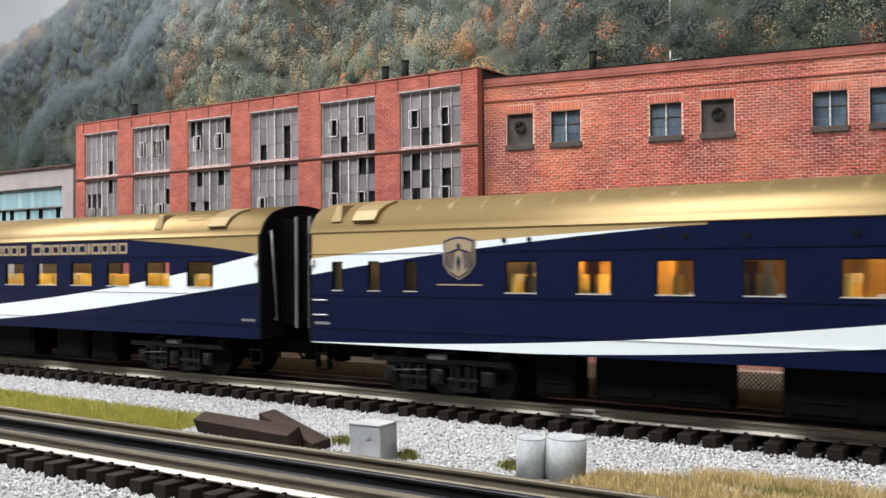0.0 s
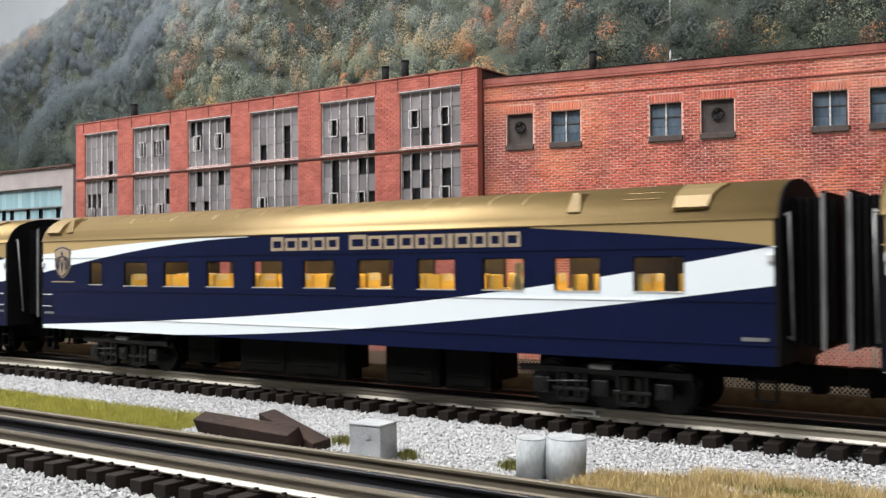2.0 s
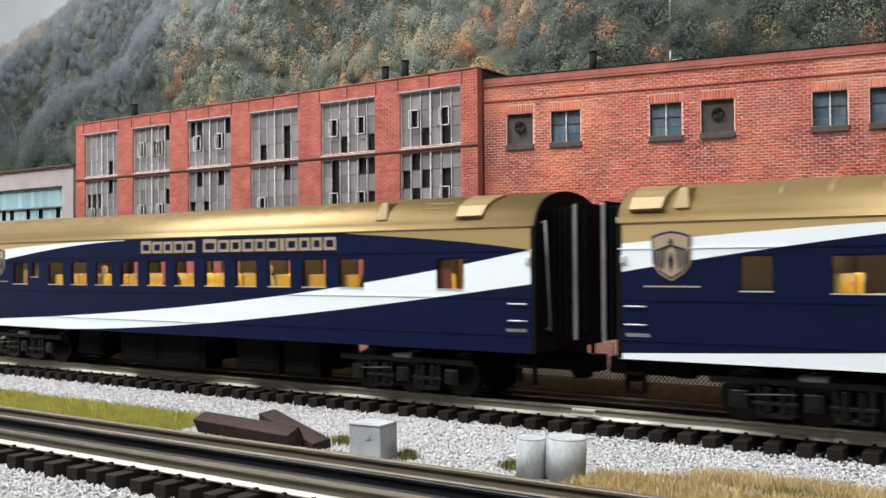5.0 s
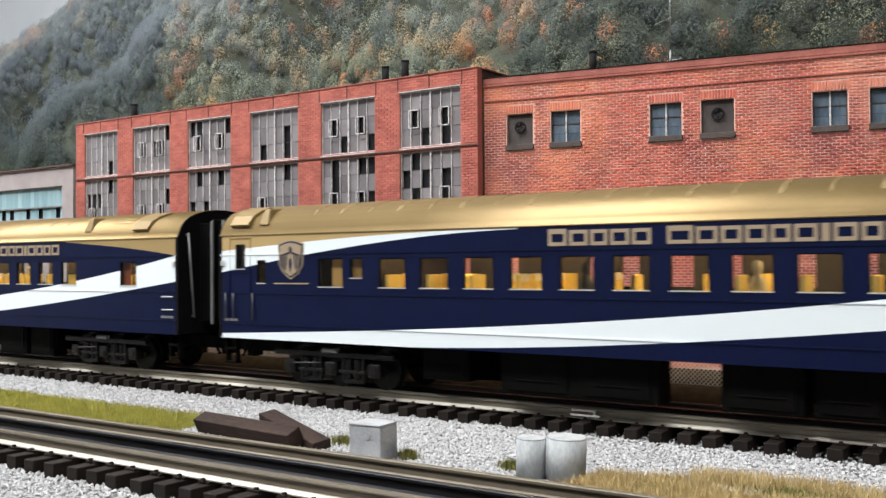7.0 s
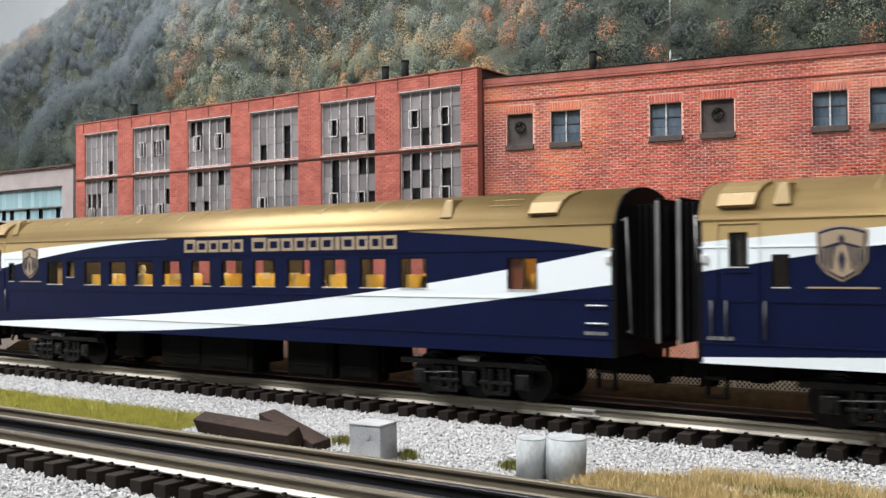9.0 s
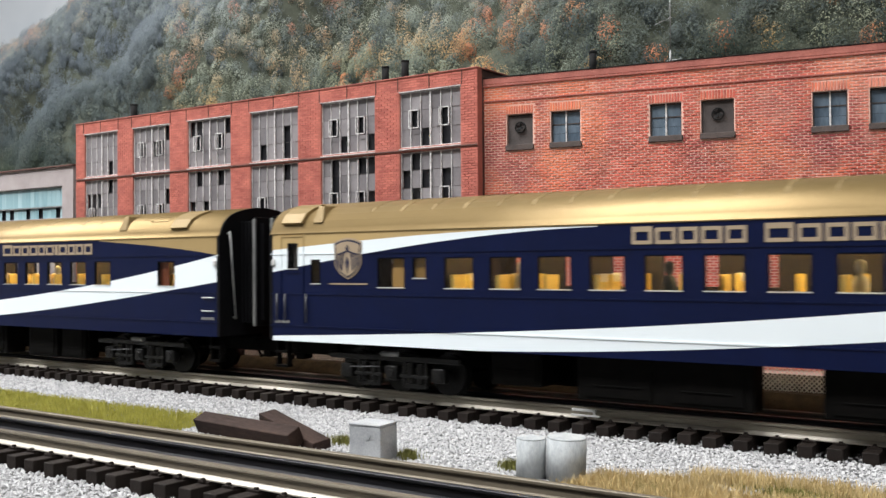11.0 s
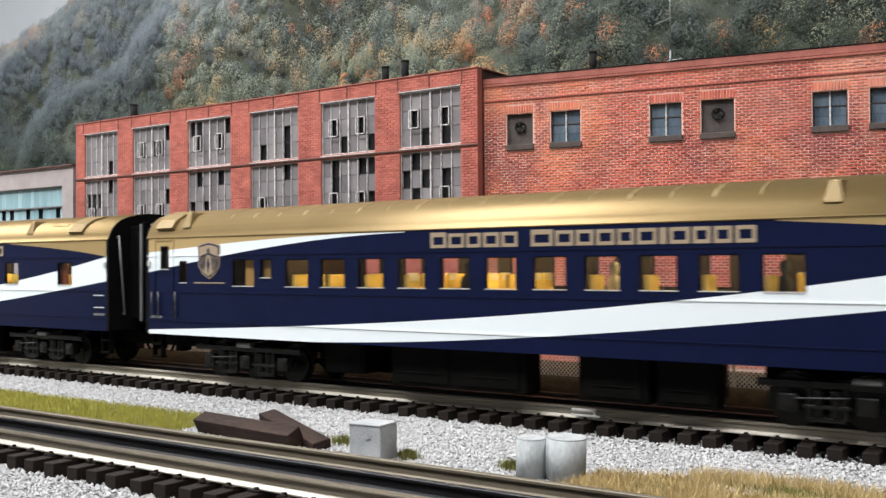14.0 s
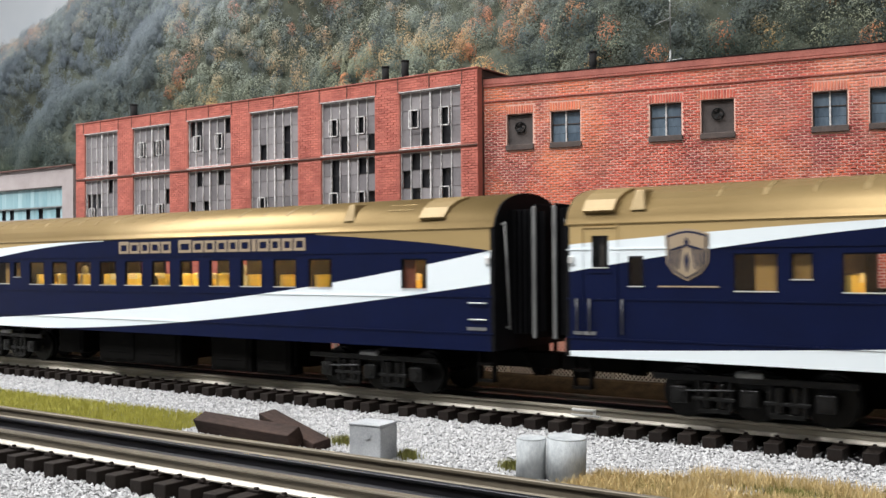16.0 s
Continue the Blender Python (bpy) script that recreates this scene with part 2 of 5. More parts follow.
def foliage():
    """Autumn woods: each tree has its own tone, from dark green over olive and yellow to rust; haze is painted in high
    up the hill.
    """
    m, tree, bsdf = nodes_of("hazy_autumn_foliage")
    geo, own = tree.nodes.new("ShaderNodeNewGeometry"), tree.nodes.new("ShaderNodeAttribute")
    own.attribute_name = "tone"
    tone = own.outputs["Fac"]
    c = mix_colour(tree, ramp(tree, tone, 0.0, 0.45), (0.024, 0.037, 0.030), (0.205, 0.230, 0.155))
    c = mix_colour(tree, ramp(tree, tone, 0.45, 0.70), c, (0.32, 0.335, 0.21))
    c = mix_colour(tree, ramp(tree, tone, 0.72, 0.84), c, (0.56, 0.36, 0.14))
    c = mix_colour(tree, ramp(tree, tone, 0.86, 0.95), c, (0.60, 0.20, 0.07))
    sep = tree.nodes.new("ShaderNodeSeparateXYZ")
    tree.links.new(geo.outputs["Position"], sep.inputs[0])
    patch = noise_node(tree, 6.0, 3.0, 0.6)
    # distance haze put into the leaf colour: fades to blue-grey with height
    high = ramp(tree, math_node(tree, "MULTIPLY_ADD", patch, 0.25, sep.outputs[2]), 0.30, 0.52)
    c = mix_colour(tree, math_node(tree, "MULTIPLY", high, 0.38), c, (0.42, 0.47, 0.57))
    fleck = math_node(tree, "MULTIPLY", geo.outputs["Random Per Island"], 0.26)
    c = mix_colour(tree, fleck, c, (0.04, 0.055, 0.045))
    crown = tree.nodes.new("ShaderNodeAttribute")
    crown.attribute_name = "crown_normal"
    tree.links.new(crown.outputs["Vector"], bsdf.inputs["Normal"])
    tree.links.new(c, bsdf.inputs["Base Color"])
    bsdf.inputs["Roughness"].default_value = 0.9
    bsdf.inputs["Specular IOR Level"].default_value = 0.1
    see_through, both = tree.nodes.new("ShaderNodeBsdfTranslucent"), tree.nodes.new("ShaderNodeMixShader")
    tree.links.new(c, see_through.inputs["Color"])
    both.inputs[0].default_value = 0.35
    tree.links.new(bsdf.outputs[0], both.inputs[1])
    tree.links.new(see_through.outputs[0], both.inputs[2])
    tree.links.new(both.outputs[0], tree.nodes["Material Output"].inputs[0])
    return m


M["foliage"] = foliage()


def weather_bricks(m):
    """Broad patches of orange brick and of sooty, purplish brick over a whole wall."""
    tree = m.node_tree
    bsdf = tree.nodes["Principled BSDF"]
    base = bsdf.inputs["Base Color"].links[0].from_socket
    geo = tree.nodes.new("ShaderNodeNewGeometry")
    for scale, low, top, share, tone in ((10.0, 0.47, 0.60, 0.55, (0.90, 0.30, 0.115)), (17.0, 0.50, 0.62, 0.78, (0.26, 0.050, 0.060)), (14.0, 0.54, 0.66, 0.38, (0.86, 0.44, 0.31))):
        n = tree.nodes.new("ShaderNodeTexNoise")
        n.inputs["Scale"].default_value, n.inputs["Detail"].default_value, n.inputs["Roughness"].default_value = scale, 5.0, 0.65
        tree.links.new(geo.outputs["Position"], n.inputs["Vector"])
        fac = math_node(tree, "MULTIPLY", ramp(tree, n.outputs["Fac"], low, top), share)
        base = mix_colour(tree, fac, base, tone)
    tree.links.new(base, bsdf.inputs["Base Color"])


weather_bricks(M["brick"])
weather_bricks(M["brick_piece"])
for key, gloss in (("underframe", 0.05), ("black", 0.10), ("bogie_metal", 0.35), ("tie", 0.18), ("soil", 0.05), ("tar", 0.18), ("wood", 0.18)):
    M[key].node_tree.nodes["Principled BSDF"].inputs["Specular IOR Level"].default_value = gloss


# ---- shapes ----
def box(bm, x0, x1, y0, y1, z0, z1, bevel=0.0, m=None):
    vs = [bm.verts.new(p) for p in ((x0, y0, z0), (x1, y0, z0), (x1, y1, z0), (x0, y1, z0),
                                    (x0, y0, z1), (x1, y0, z1), (x1, y1, z1), (x0, y1, z1))]
    fs = [bm.faces.new([vs[i] for i in q]) for q in
          ((3, 2, 1, 0), (4, 5, 6, 7), (0, 1, 5, 4), (1, 2, 6, 5), (2, 3, 7, 6), (3, 0, 4, 7))]
    if m is not None:
        bmesh.ops.transform(bm, matrix=m, verts=vs)
    if bevel:
        bmesh.ops.bevel(bm, geom=list({e for f in fs for e in f.edges}), offset=bevel, segments=2, affect="EDGES", profile=0.5)
    return bm


def rod(bm, a, b, r, n=10, r2=None):
    a, b = Vector(a), Vector(b)
    q = (b - a).to_track_quat("Z", "Y").to_matrix()
    r2 = r if r2 is None else r2
    rings = []
    for p, rad in ((a, r), (b, r2)):
        rings.append([bm.verts.new(p + q @ Vector((rad * math.cos(2 * math.pi * i / n), rad * math.sin(2 * math.pi * i / n), 0))) for i in range(n)])
    for i in range(n):
        f = bm.faces.new((rings[0][i], rings[0][(i + 1) % n], rings[1][(i + 1) % n], rings[1][i]))
        f.smooth = n > 6
    bm.faces.new(rings[0][::-1])
    bm.faces.new(rings[1])
    return bm


def sweep(bm, profile, x0, x1, closed=True, smooth=False):
    """A profile of (y, z) drawn out along x, with end caps when closed."""
    a = [bm.verts.new((x0, y, z)) for y, z in profile]
    b = [bm.verts.new((x1, y, z)) for y, z in profile]
    n = len(profile)
    for i in range(n if closed else n - 1):
        f = bm.faces.new((a[i], a[(i + 1) % n], b[(i + 1) % n], b[i]))
        f.smooth = smooth
    if closed:
        bm.faces.new(a[::-1])
        bm.faces.new(b)
    return bm


def part(name, bm, material, parent=None, label=""):
    bmesh.ops.recalc_face_normals(bm, faces=bm.faces)
    me = bpy.data.meshes.new(name)
    bm.to_mesh(me)
    bm.free()
    me.materials.append(M[material])
    ob = new(name, me)
    if parent is not None:
        ob.parent = parent
    if label:
        ob["label"] = label
    return ob


def share(name, mesh, parent, m):
    ob = new(name, mesh)
    ob.parent, ob.matrix_basis = parent, m
    return ob


def raw(name, verts, faces, material):
    me = bpy.data.meshes.new(name)
    me.from_pydata(verts, [], faces)
    me.materials.append(M[material])
    return new(name, me)


B = bmesh.new


# ---- the room and the layout's ground ----
ground = part("ground", box(B(), -3.25, 3.25, -1.9, 1.05, -0.05, 0.0), "ground")
tagged(ground, "grey gravel bed of the model railway layout", "ground", kind="structure")
for name, dims in (("wall_north", (-3.3, 3.3, 1.06, 1.12, -1.0, 1.4)), ("wall_south", (-3.3, 3.3, -2.56, -2.5, -1.0, 1.4)),
                   ("wall_west", (-3.36, -3.3, -2.5, 1.06, -1.0, 1.4)), ("wall_east", (3.3, 3.36, -2.5, 1.06, -1.0, 1.4))):
    tagged(part(name, box(B(), *dims), "sky" if name == "wall_north" else "wall"),
           "wall painted as pale sky" if name == "wall_north" else "plain painted room wall", "wall", kind="structure")
tagged(part("ceiling", box(B(), -3.36, 3.36, -2.56, 1.12, 1.4, 1.46), "wall"), "plain painted room ceiling", "ceiling", kind="structure")
tagged(part("floor", box(B(), -3.36, 3.36, -2.56, 1.12, -1.06, -1.0), "wall"), "plain grey room floor", "floor", kind="structure")


# ---- tracks ----
RAIL_TOP, RAIL_BASE, TIE_TOP = 0.0110, 0.0065, 0.0056
RAIL_PROFILE = [(-0.0022, 0.0), (0.0022, 0.0), (0.0021, 0.0003), (0.0007, 0.0011), (0.0005, 0.0031), (0.0012, 0.0036),
                (0.0012, 0.0043), (0.0009, 0.0045), (-0.0009, 0.0045), (-0.0012, 0.0043), (-0.0012, 0.0036),
                (-0.0005, 0.0031), (-0.0007, 0.0011), (-0.0021, 0.0003)]
TIE_STEP = 0.01092


def spike_mesh():
    bm = box(B(), -0.0006, 0.0006, -0.0006, 0.0006, 0, 0.0011, 0.0002)
    box(bm, -0.0011, 0.0011, -0.0010, 0.0010, -0.0001, 0.0004, 0.0001)
    return bm


def track(y, x0, x1, phase, near, metal):
    """Three rails on ties; the ties that are passed nearest are pieces of their own."""
    t = tagged(new("model_railway_track"), "three-rail model track with dark brown ties", "railway track")
    t.location = (0, y, 0)
    for name, dy, mat, lab in (("rail", -0.0165, metal, "dull nickel outer rail"), ("centre_rail", 0, "black_rail", "blackened centre rail"),
                               ("rail", 0.0165, metal, "dull nickel outer rail")):
        rail = part(name, sweep(B(), [(dy + a, RAIL_BASE + b) for a, b in RAIL_PROFILE], x0, x1), mat, t, lab)
        if dy < 0:
            # near foot is bevelled and paler, so the light's highlight is built in
            foot = [(dy - 0.0024, RAIL_BASE - 0.0001), (dy - 0.0024, RAIL_BASE + 0.0003), (dy - 0.0016, RAIL_BASE + 0.0012), (dy - 0.0008, RAIL_BASE + 0.0013), (dy - 0.0008, RAIL_BASE - 0.0001)]
            part("rail_foot", sweep(B(), foot, x0, x1), "rail_highlight", rail, "rail foot with a bright highlight in its colour")
            head = [(dy - 0.0013, RAIL_TOP - 0.0006), (dy - 0.0010, RAIL_TOP + 0.0001), (dy + 0.0010, RAIL_TOP + 0.0001), (dy + 0.0010, RAIL_TOP - 0.0006)]
            part("rail_head", sweep(B(), head, x0, x1), metal, rail)
    tie = box(B(), -0.0027, 0.0027, -0.0270, 0.0270, 0.0004, TIE_TOP, 0.0003)
    box(tie, -0.0024, 0.0024, -0.0200, -0.0130, TIE_TOP - 0.0002, RAIL_BASE - 0.0002)
    box(tie, -0.0024, 0.0024, 0.0130, 0.0200, TIE_TOP - 0.0002, RAIL_BASE - 0.0002)
    first = part("tie", tie, "tie", t)
    spike = part("spike", spike_mesh(), "tie", t)
    n0, n1 = math.ceil((x0 - phase) / TIE_STEP), math.floor((x1 - phase) / TIE_STEP)
    used = False
    rng = random.Random(int(abs(y) * 1000) + 3)
    for k in range(n0, n1 + 1):
        x = phase + k * TIE_STEP
        if not near[0] < x < near[1]:
            continue
        turn = pose(x + rng.uniform(-0.0004, 0.0004), rng.uniform(-0.0004, 0.0004), rng.uniform(-0.0003, 0.0002), 0, 0, rng.uniform(-1.2, 1.2))
        spot = pose(x + rng.uniform(-0.0005, 0.0005), -0.0193, RAIL_BASE - 0.0004)
        if not used:
            first.matrix_basis, spike.matrix_basis, used = turn, spot, True
        else:
            share("tie", first.data, t, turn)
            share("spike", spike.data, t, spot)
    far = B()
    for k in range(n0, n1 + 1):
        x = phase + k * TIE_STEP
        if not near[0] < x < near[1]:
            box(far, x - 0.0027, x + 0.0027, -0.0270, 0.0270, 0.0004, TIE_TOP)
    part("ties", far, "tie", t)["kind"] = "stuff"
    return t


TRAIN_Y, FRONT_Y = 0.0, -0.1618
train_track = track(TRAIN_Y, -3.2, 3.2, -0.0985, (-0.78, 0.02), "rail")
front_track = track(FRONT_Y, -3.2, 3.2, -0.3080, (-0.42, -0.05), "dark_rail")

# a bright joiner clip where two lengths of rail meet
bm = box(B(), -0.0065, 0.0065, -0.0005, 0.0005, 0.0006, 0.0014, 0.0002)
box(bm, -0.0060, 0.0045, -0.0007, 0.0012, 0.0026, 0.0036, 0.0002)
box(bm, 0.0035, 0.0045, -0.0003, 0.0003, 0.0012, 0.0028)
for i in range(5):
    rod(bm, (-0.005 + i * 0.0022, -0.0004, 0.0030), (-0.005 + i * 0.0022, -0.0013, 0.0031), 0.0003, 8)
joiner = part("rail_joiner", bm, "silver")
tagged(joiner, "bright metal rail joiner clipped to the rail", "rail joiner")
joiner.location = (-0.1745, -0.0205, RAIL_BASE + 0.0006)


def scatter(name, material, spots, label, category):
    """Many small broken stones in one object: each an uneven octahedron."""
    n = len(spots)
    rng = np.random.default_rng(5)
    base = np.array([(1, 0, 0), (0, 1, 0), (-1, 0, 0), (0, -1, 0), (0, 0, 1), (0, 0, -1)], float)
    tri = np.array([(0, 1, 4), (1, 2, 4), (2, 3, 4), (3, 0, 4), (1, 0, 5), (2, 1, 5), (3, 2, 5), (0, 3, 5)])
    ang = rng.uniform(0, 6.28, n)
    v = base[None] * rng.uniform(0.6, 1.35, (n, 6, 1)) + rng.normal(0, 0.16, (n, 6, 3))
    c, s = np.cos(ang)[:, None], np.sin(ang)[:, None]
    v = np.stack([v[..., 0] * c - v[..., 1] * s, v[..., 0] * s + v[..., 1] * c, v[..., 2] * 0.8], -1)
    v = v * spots[:, None, 3:4] + spots[:, None, :3]
    f = tri[None] + 6 * np.arange(n)[:, None, None]
    ob = raw(name, v.reshape(-1, 3).tolist(), f.reshape(-1, 3).tolist(), material)
    return tagged(ob, label, category, kind="stuff")


rng = np.random.default_rng(11)


def bed(x0, x1, y0, y1, n, top):
    p = np.empty((n, 4))
    p[:, 0], p[:, 1] = rng.uniform(x0, x1, n), rng.uniform(y0, y1, n)
    p[:, 2] = top(p[:, 1]) + rng.uniform(-0.0003, 0.0005, n)
    p[:, 3] = rng.uniform(0.00042, 0.00078, n)
    return p


def shoulder(y):
    """The ballast stands a little higher by the ties of either track."""
    d = np.minimum(np.abs(y - TRAIN_Y), np.abs(y - FRONT_Y))
    return 0.0003 + 0.0007 * np.clip((0.040 - d) / 0.012, 0, 1)


spots = np.concatenate([bed(-0.30, 0.0, -0.140, -0.024, 44000, shoulder), bed(-0.75, -0.30, -0.140, -0.024, 32000, shoulder),
                        bed(-0.45, -0.05, -0.240, -0.186, 24000, shoulder), bed(-0.75, 0.0, -0.024, 0.024, 9000, lambda y: 0.0012 + 0 * y)])
spots = spots[~((spots[:, 0] < -0.325) & (spots[:, 1] > -0.108) & (spots[:, 1] < -0.073))]
scatter("ballast", "ballast", spots, "loose light grey ballast stones", "gravel")


def blades(name, material, spots, height, label, category):
    """Grass as single thin blades, each one leaning its own way."""
    n = len(spots)
    r = np.random.default_rng(len(spots))
    h = r.uniform(0.5, 1.1, n) * height
    ang, lean, turn = r.uniform(0, 6.28, n), r.uniform(0.0, 0.55, n) * h, r.uniform(0, 6.28, n)
    w = r.uniform(0.00007, 0.00015, n)
    dx, dy = np.cos(turn) * w, np.sin(turn) * w
    x, y, z = spots[:, 0], spots[:, 1], spots[:, 2]
    mid = np.stack([x + np.cos(ang) * lean * 0.35, y + np.sin(ang) * lean * 0.35, z + h * 0.6], -1)
    d = np.stack([dx, dy, 0 * dx], -1)
    a, tip = np.stack([x, y, z - 0.0006], -1), np.stack([x + np.cos(ang) * lean, y + np.sin(ang) * lean, z + h], -1)
    v = np.stack([a - d, a + d, mid - d * 0.8, mid + d * 0.8, tip], 1)
    k = 5 * np.arange(n)
    faces = [(int(i), int(i) + 1, int(i) + 3, int(i) + 2) for i in k] + [(int(i) + 2, int(i) + 3, int(i) + 4) for i in k]
    return tagged(raw(name, v.reshape(-1, 3).tolist(), faces, material), label, category, kind="stuff")


def patch(x0, x1, y0, y1, n, edge=0.006):
    """Ground spots in a strip with an uneven rim."""
    p = np.stack([rng.uniform(x0, x1, n), rng.uniform(y0, y1, n), np.full(n, 0.0004)], -1)
    wob = np.array([noise.noise((a * 40, b * 40, 3.0)) for a, b in p[:, :2]])
    rim = np.minimum(np.minimum(p[:, 0] - x0, x1 - p[:, 0]), np.minimum(p[:, 1] - y0, y1 - p[:, 1]))
    return p[rim > edge * (0.5 + wob)]


def tuft(x, y, r, n):
    a, d = rng.uniform(0, 6.28, n), np.abs(rng.normal(0, r, n))
    return np.stack([x + np.cos(a) * d, y + np.sin(a) * d * 0.7, np.full(n, 0.0004)], -1)


blades("grass", "green_grass", patch(-0.78, -0.322, -0.110, -0.071, 42000, 0.003), 0.0032, "short yellow-green grass strip beside the ballast", "grass")
blades("dry_grass", "dry_grass", np.concatenate([patch(-0.139, -0.055, -0.120, -0.087, 14000, 0.008), patch(-0.120, -0.02, -0.096, -0.064, 10000, 0.014)]), 0.0052, "tall dry straw-coloured grass", "grass")
blades("weeds", "moss", np.concatenate([tuft(-0.207, -0.098, 0.0030, 500), tuft(-0.166, -0.094, 0.0030, 600), tuft(-0.245, -0.089, 0.0055, 500),
                                       tuft(-0.325, -0.196, 0.004, 300), tuft(-0.112, -0.104, 0.009, 2200), tuft(-0.075, -0.088, 0.009, 1600)]), 0.0036, "small mossy green weeds in the gravel", "weeds")


# ---- things beside the track ----
def timber(length, wide, high, m, label):
    bm = box(B(), -length / 2, length / 2, -wide / 2, wide / 2, -high / 2, high / 2, 0.0004)
    ob = part("timber", bm, "wood")
    ob.matrix_basis = m
    return tagged(ob, label, "timber", group="timbers beside the track")


timber(0.0610, 0.0068, 0.0068, pose(-0.2832, -0.1035, 0.0044, 25, 0, -6.7), "dark brown wooden beam lying on the gravel")
timber(0.0500, 0.0075, 0.0075, pose(-0.2665, -0.0940, 0.0029, 10, 6, -21), "dark brown wooden beam lying behind another")

bm = box(B(), -0.0066, 0.0066, -0.0057, 0.0057, -0.0002, 0.0128, 0.0004)
cabinet = tagged(new("concrete_box"), "pale grey concrete equipment box on the gravel", "box")
cabinet.matrix_basis = pose(-0.2172, -0.1050, 0, 0, 0, 6)
part("body", bm, "concrete", cabinet)
part("lid", box(B(), -0.0068, 0.0068, -0.0059, 0.0059, 0.0128, 0.0136, 0.0003), "concrete", cabinet)
part("boss", rod(B(), (0.0012, -0.0055, 0.0095), (0.0012, -0.0060, 0.0095), 0.0013, 14), "concrete", cabinet)


def drum(r, h, m):
    bm = rod(B(), (0, 0, -0.0002), (0, 0, h - 0.0004), r, 32)
    rod(bm, (0, 0, h - 0.0004), (0, 0, h), r, 32, r * 0.95)
    ob = part("concrete_drum", bm, "streaked_concrete")
    ob.matrix_basis = m
    return tagged(ob, "weathered pale grey concrete drum standing on the gravel", "drum", group="drums beside the track")


drum(0.0048, 0.0138, pose(-0.1540, -0.1026, 0, 0, 1.5))
drum(0.0064, 0.0144, pose(-0.1434, -0.0985, 0, 0, 2))


# ---- chain-link fence behind the train ----
def wire_fence(y, x0, x1, z0, z1):
    t = tagged(new("chain_link_fence"), "galvanised chain-link fence along the track", "fence")
    step = 0.0021
    h = z1 - z0
    verts, faces = [], []
    for sgn in (1, -1):
        for k in range(int((x1 - x0 + h) / step) + 1):
            a = x0 - (h if sgn > 0 else 0) + k * step
            b = a + h * sgn if sgn > 0 else a - h
            w = 0.00029
            i = len(verts)
            yy = y + 0.0001 * sgn
            verts += [(a - w, yy, z0), (a + w, yy, z0), (b + w, yy, z1), (b - w, yy, z1), (a, yy + 2 * w, z0), (b, yy + 2 * w, z1)]
            faces += [(i, i + 1, i + 2, i + 3), (i + 1, i + 4, i + 5, i + 2), (i + 4, i, i + 3, i + 5)]
    mesh = raw("wire_mesh", verts, faces, "fence")
    mesh.parent = t
    mesh["kind"] = "stuff"
    part("top_rail", rod(B(), (x0, y, z1), (x1, y, z1), 0.0004, 8), "fence", t)
    k = 0
    x = x0
    while x < x1:
        part("post", rod(B(), (x, y + 0.0008, 0), (x, y + 0.0008, z1 + 0.001), 0.0006, 8), "fence", t)
        x += 0.06
    return t


wire_fence(0.062, -0.98, 0.15, 0.004, 0.036)
bank = part("embankment", sweep(B(), [(0.029, -0.001), (0.034, 0.001), (0.056, 0.0125), (0.080, 0.0140), (0.113, 0.0145), (0.113, -0.001)], -0.70, 2.5), "soil")
tagged(bank, "low gravel bank behind the track", "embankment", kind="structure")


# ---- factory buildings ----
class Bricks:
    """Courses of bricks on a wall, in the wall's own plane: x along it, z up, proud towards -y."""

    def __init__(self, length, height, gap):
        self.l, self.h, self.g, self.holes = length, height, gap, []

    def clear(self, x0, x1, z0, z1):
        return all(x1 <= a or x0 >= b or z1 <= c or z0 >= d for a, b, c, d in self.holes)

    def courses(self, x_from, x_to, z_from, z_to):
        out, row, z = [], 0, z_from
        while z + self.h <= z_to + 1e-6:
            x = x_from - (self.l / 2 if row % 2 else 0)
            while x < x_to:
                a, b = max(x, x_from), min(x + self.l - self.g, x_to)
                if b - a > 0.0008:
                    spans = [(a, b)]
                    for h0, h1, c, d in self.holes:
                        if z + self.h > c + 1e-5 and z < d - 1e-5:
                            nxt = []
                            for p, q in spans:
                                if q <= h0 or p >= h1:
                                    nxt.append((p, q))
                                else:
                                    nxt += [(p, h0)] * (h0 > p) + [(h1, q)] * (q > h1)
                            spans = nxt
                    out += [(p, q, z, z + self.h - self.g) for p, q in spans if q - p > 0.0006]
                x += self.l
            z, row = z + self.h, row + 1
        return out


def brick_mesh(spans, seed, proud=0.0004):
    r = random.Random(seed)
    verts, faces = [], []
    for a, b, c, d in spans:
        i, y, e = len(verts), -proud * r.uniform(0.6, 1.3), 0.00012
        verts += [(a, 0.0004, c), (b, 0.0004, c), (b, 0.0004, d), (a, 0.0004, d), (a + e, y, c + e), (b - e, y, c + e), (b - e, y, d - e), (a + e, y, d - e)]
        faces += [(i + 4, i + 5, i + 6, i + 7), (i, i + 1, i + 5, i + 4), (i + 1, i + 2, i + 6, i + 5), (i + 2, i + 3, i + 7, i + 6), (i + 3, i, i + 4, i + 7)]
    return verts, faces


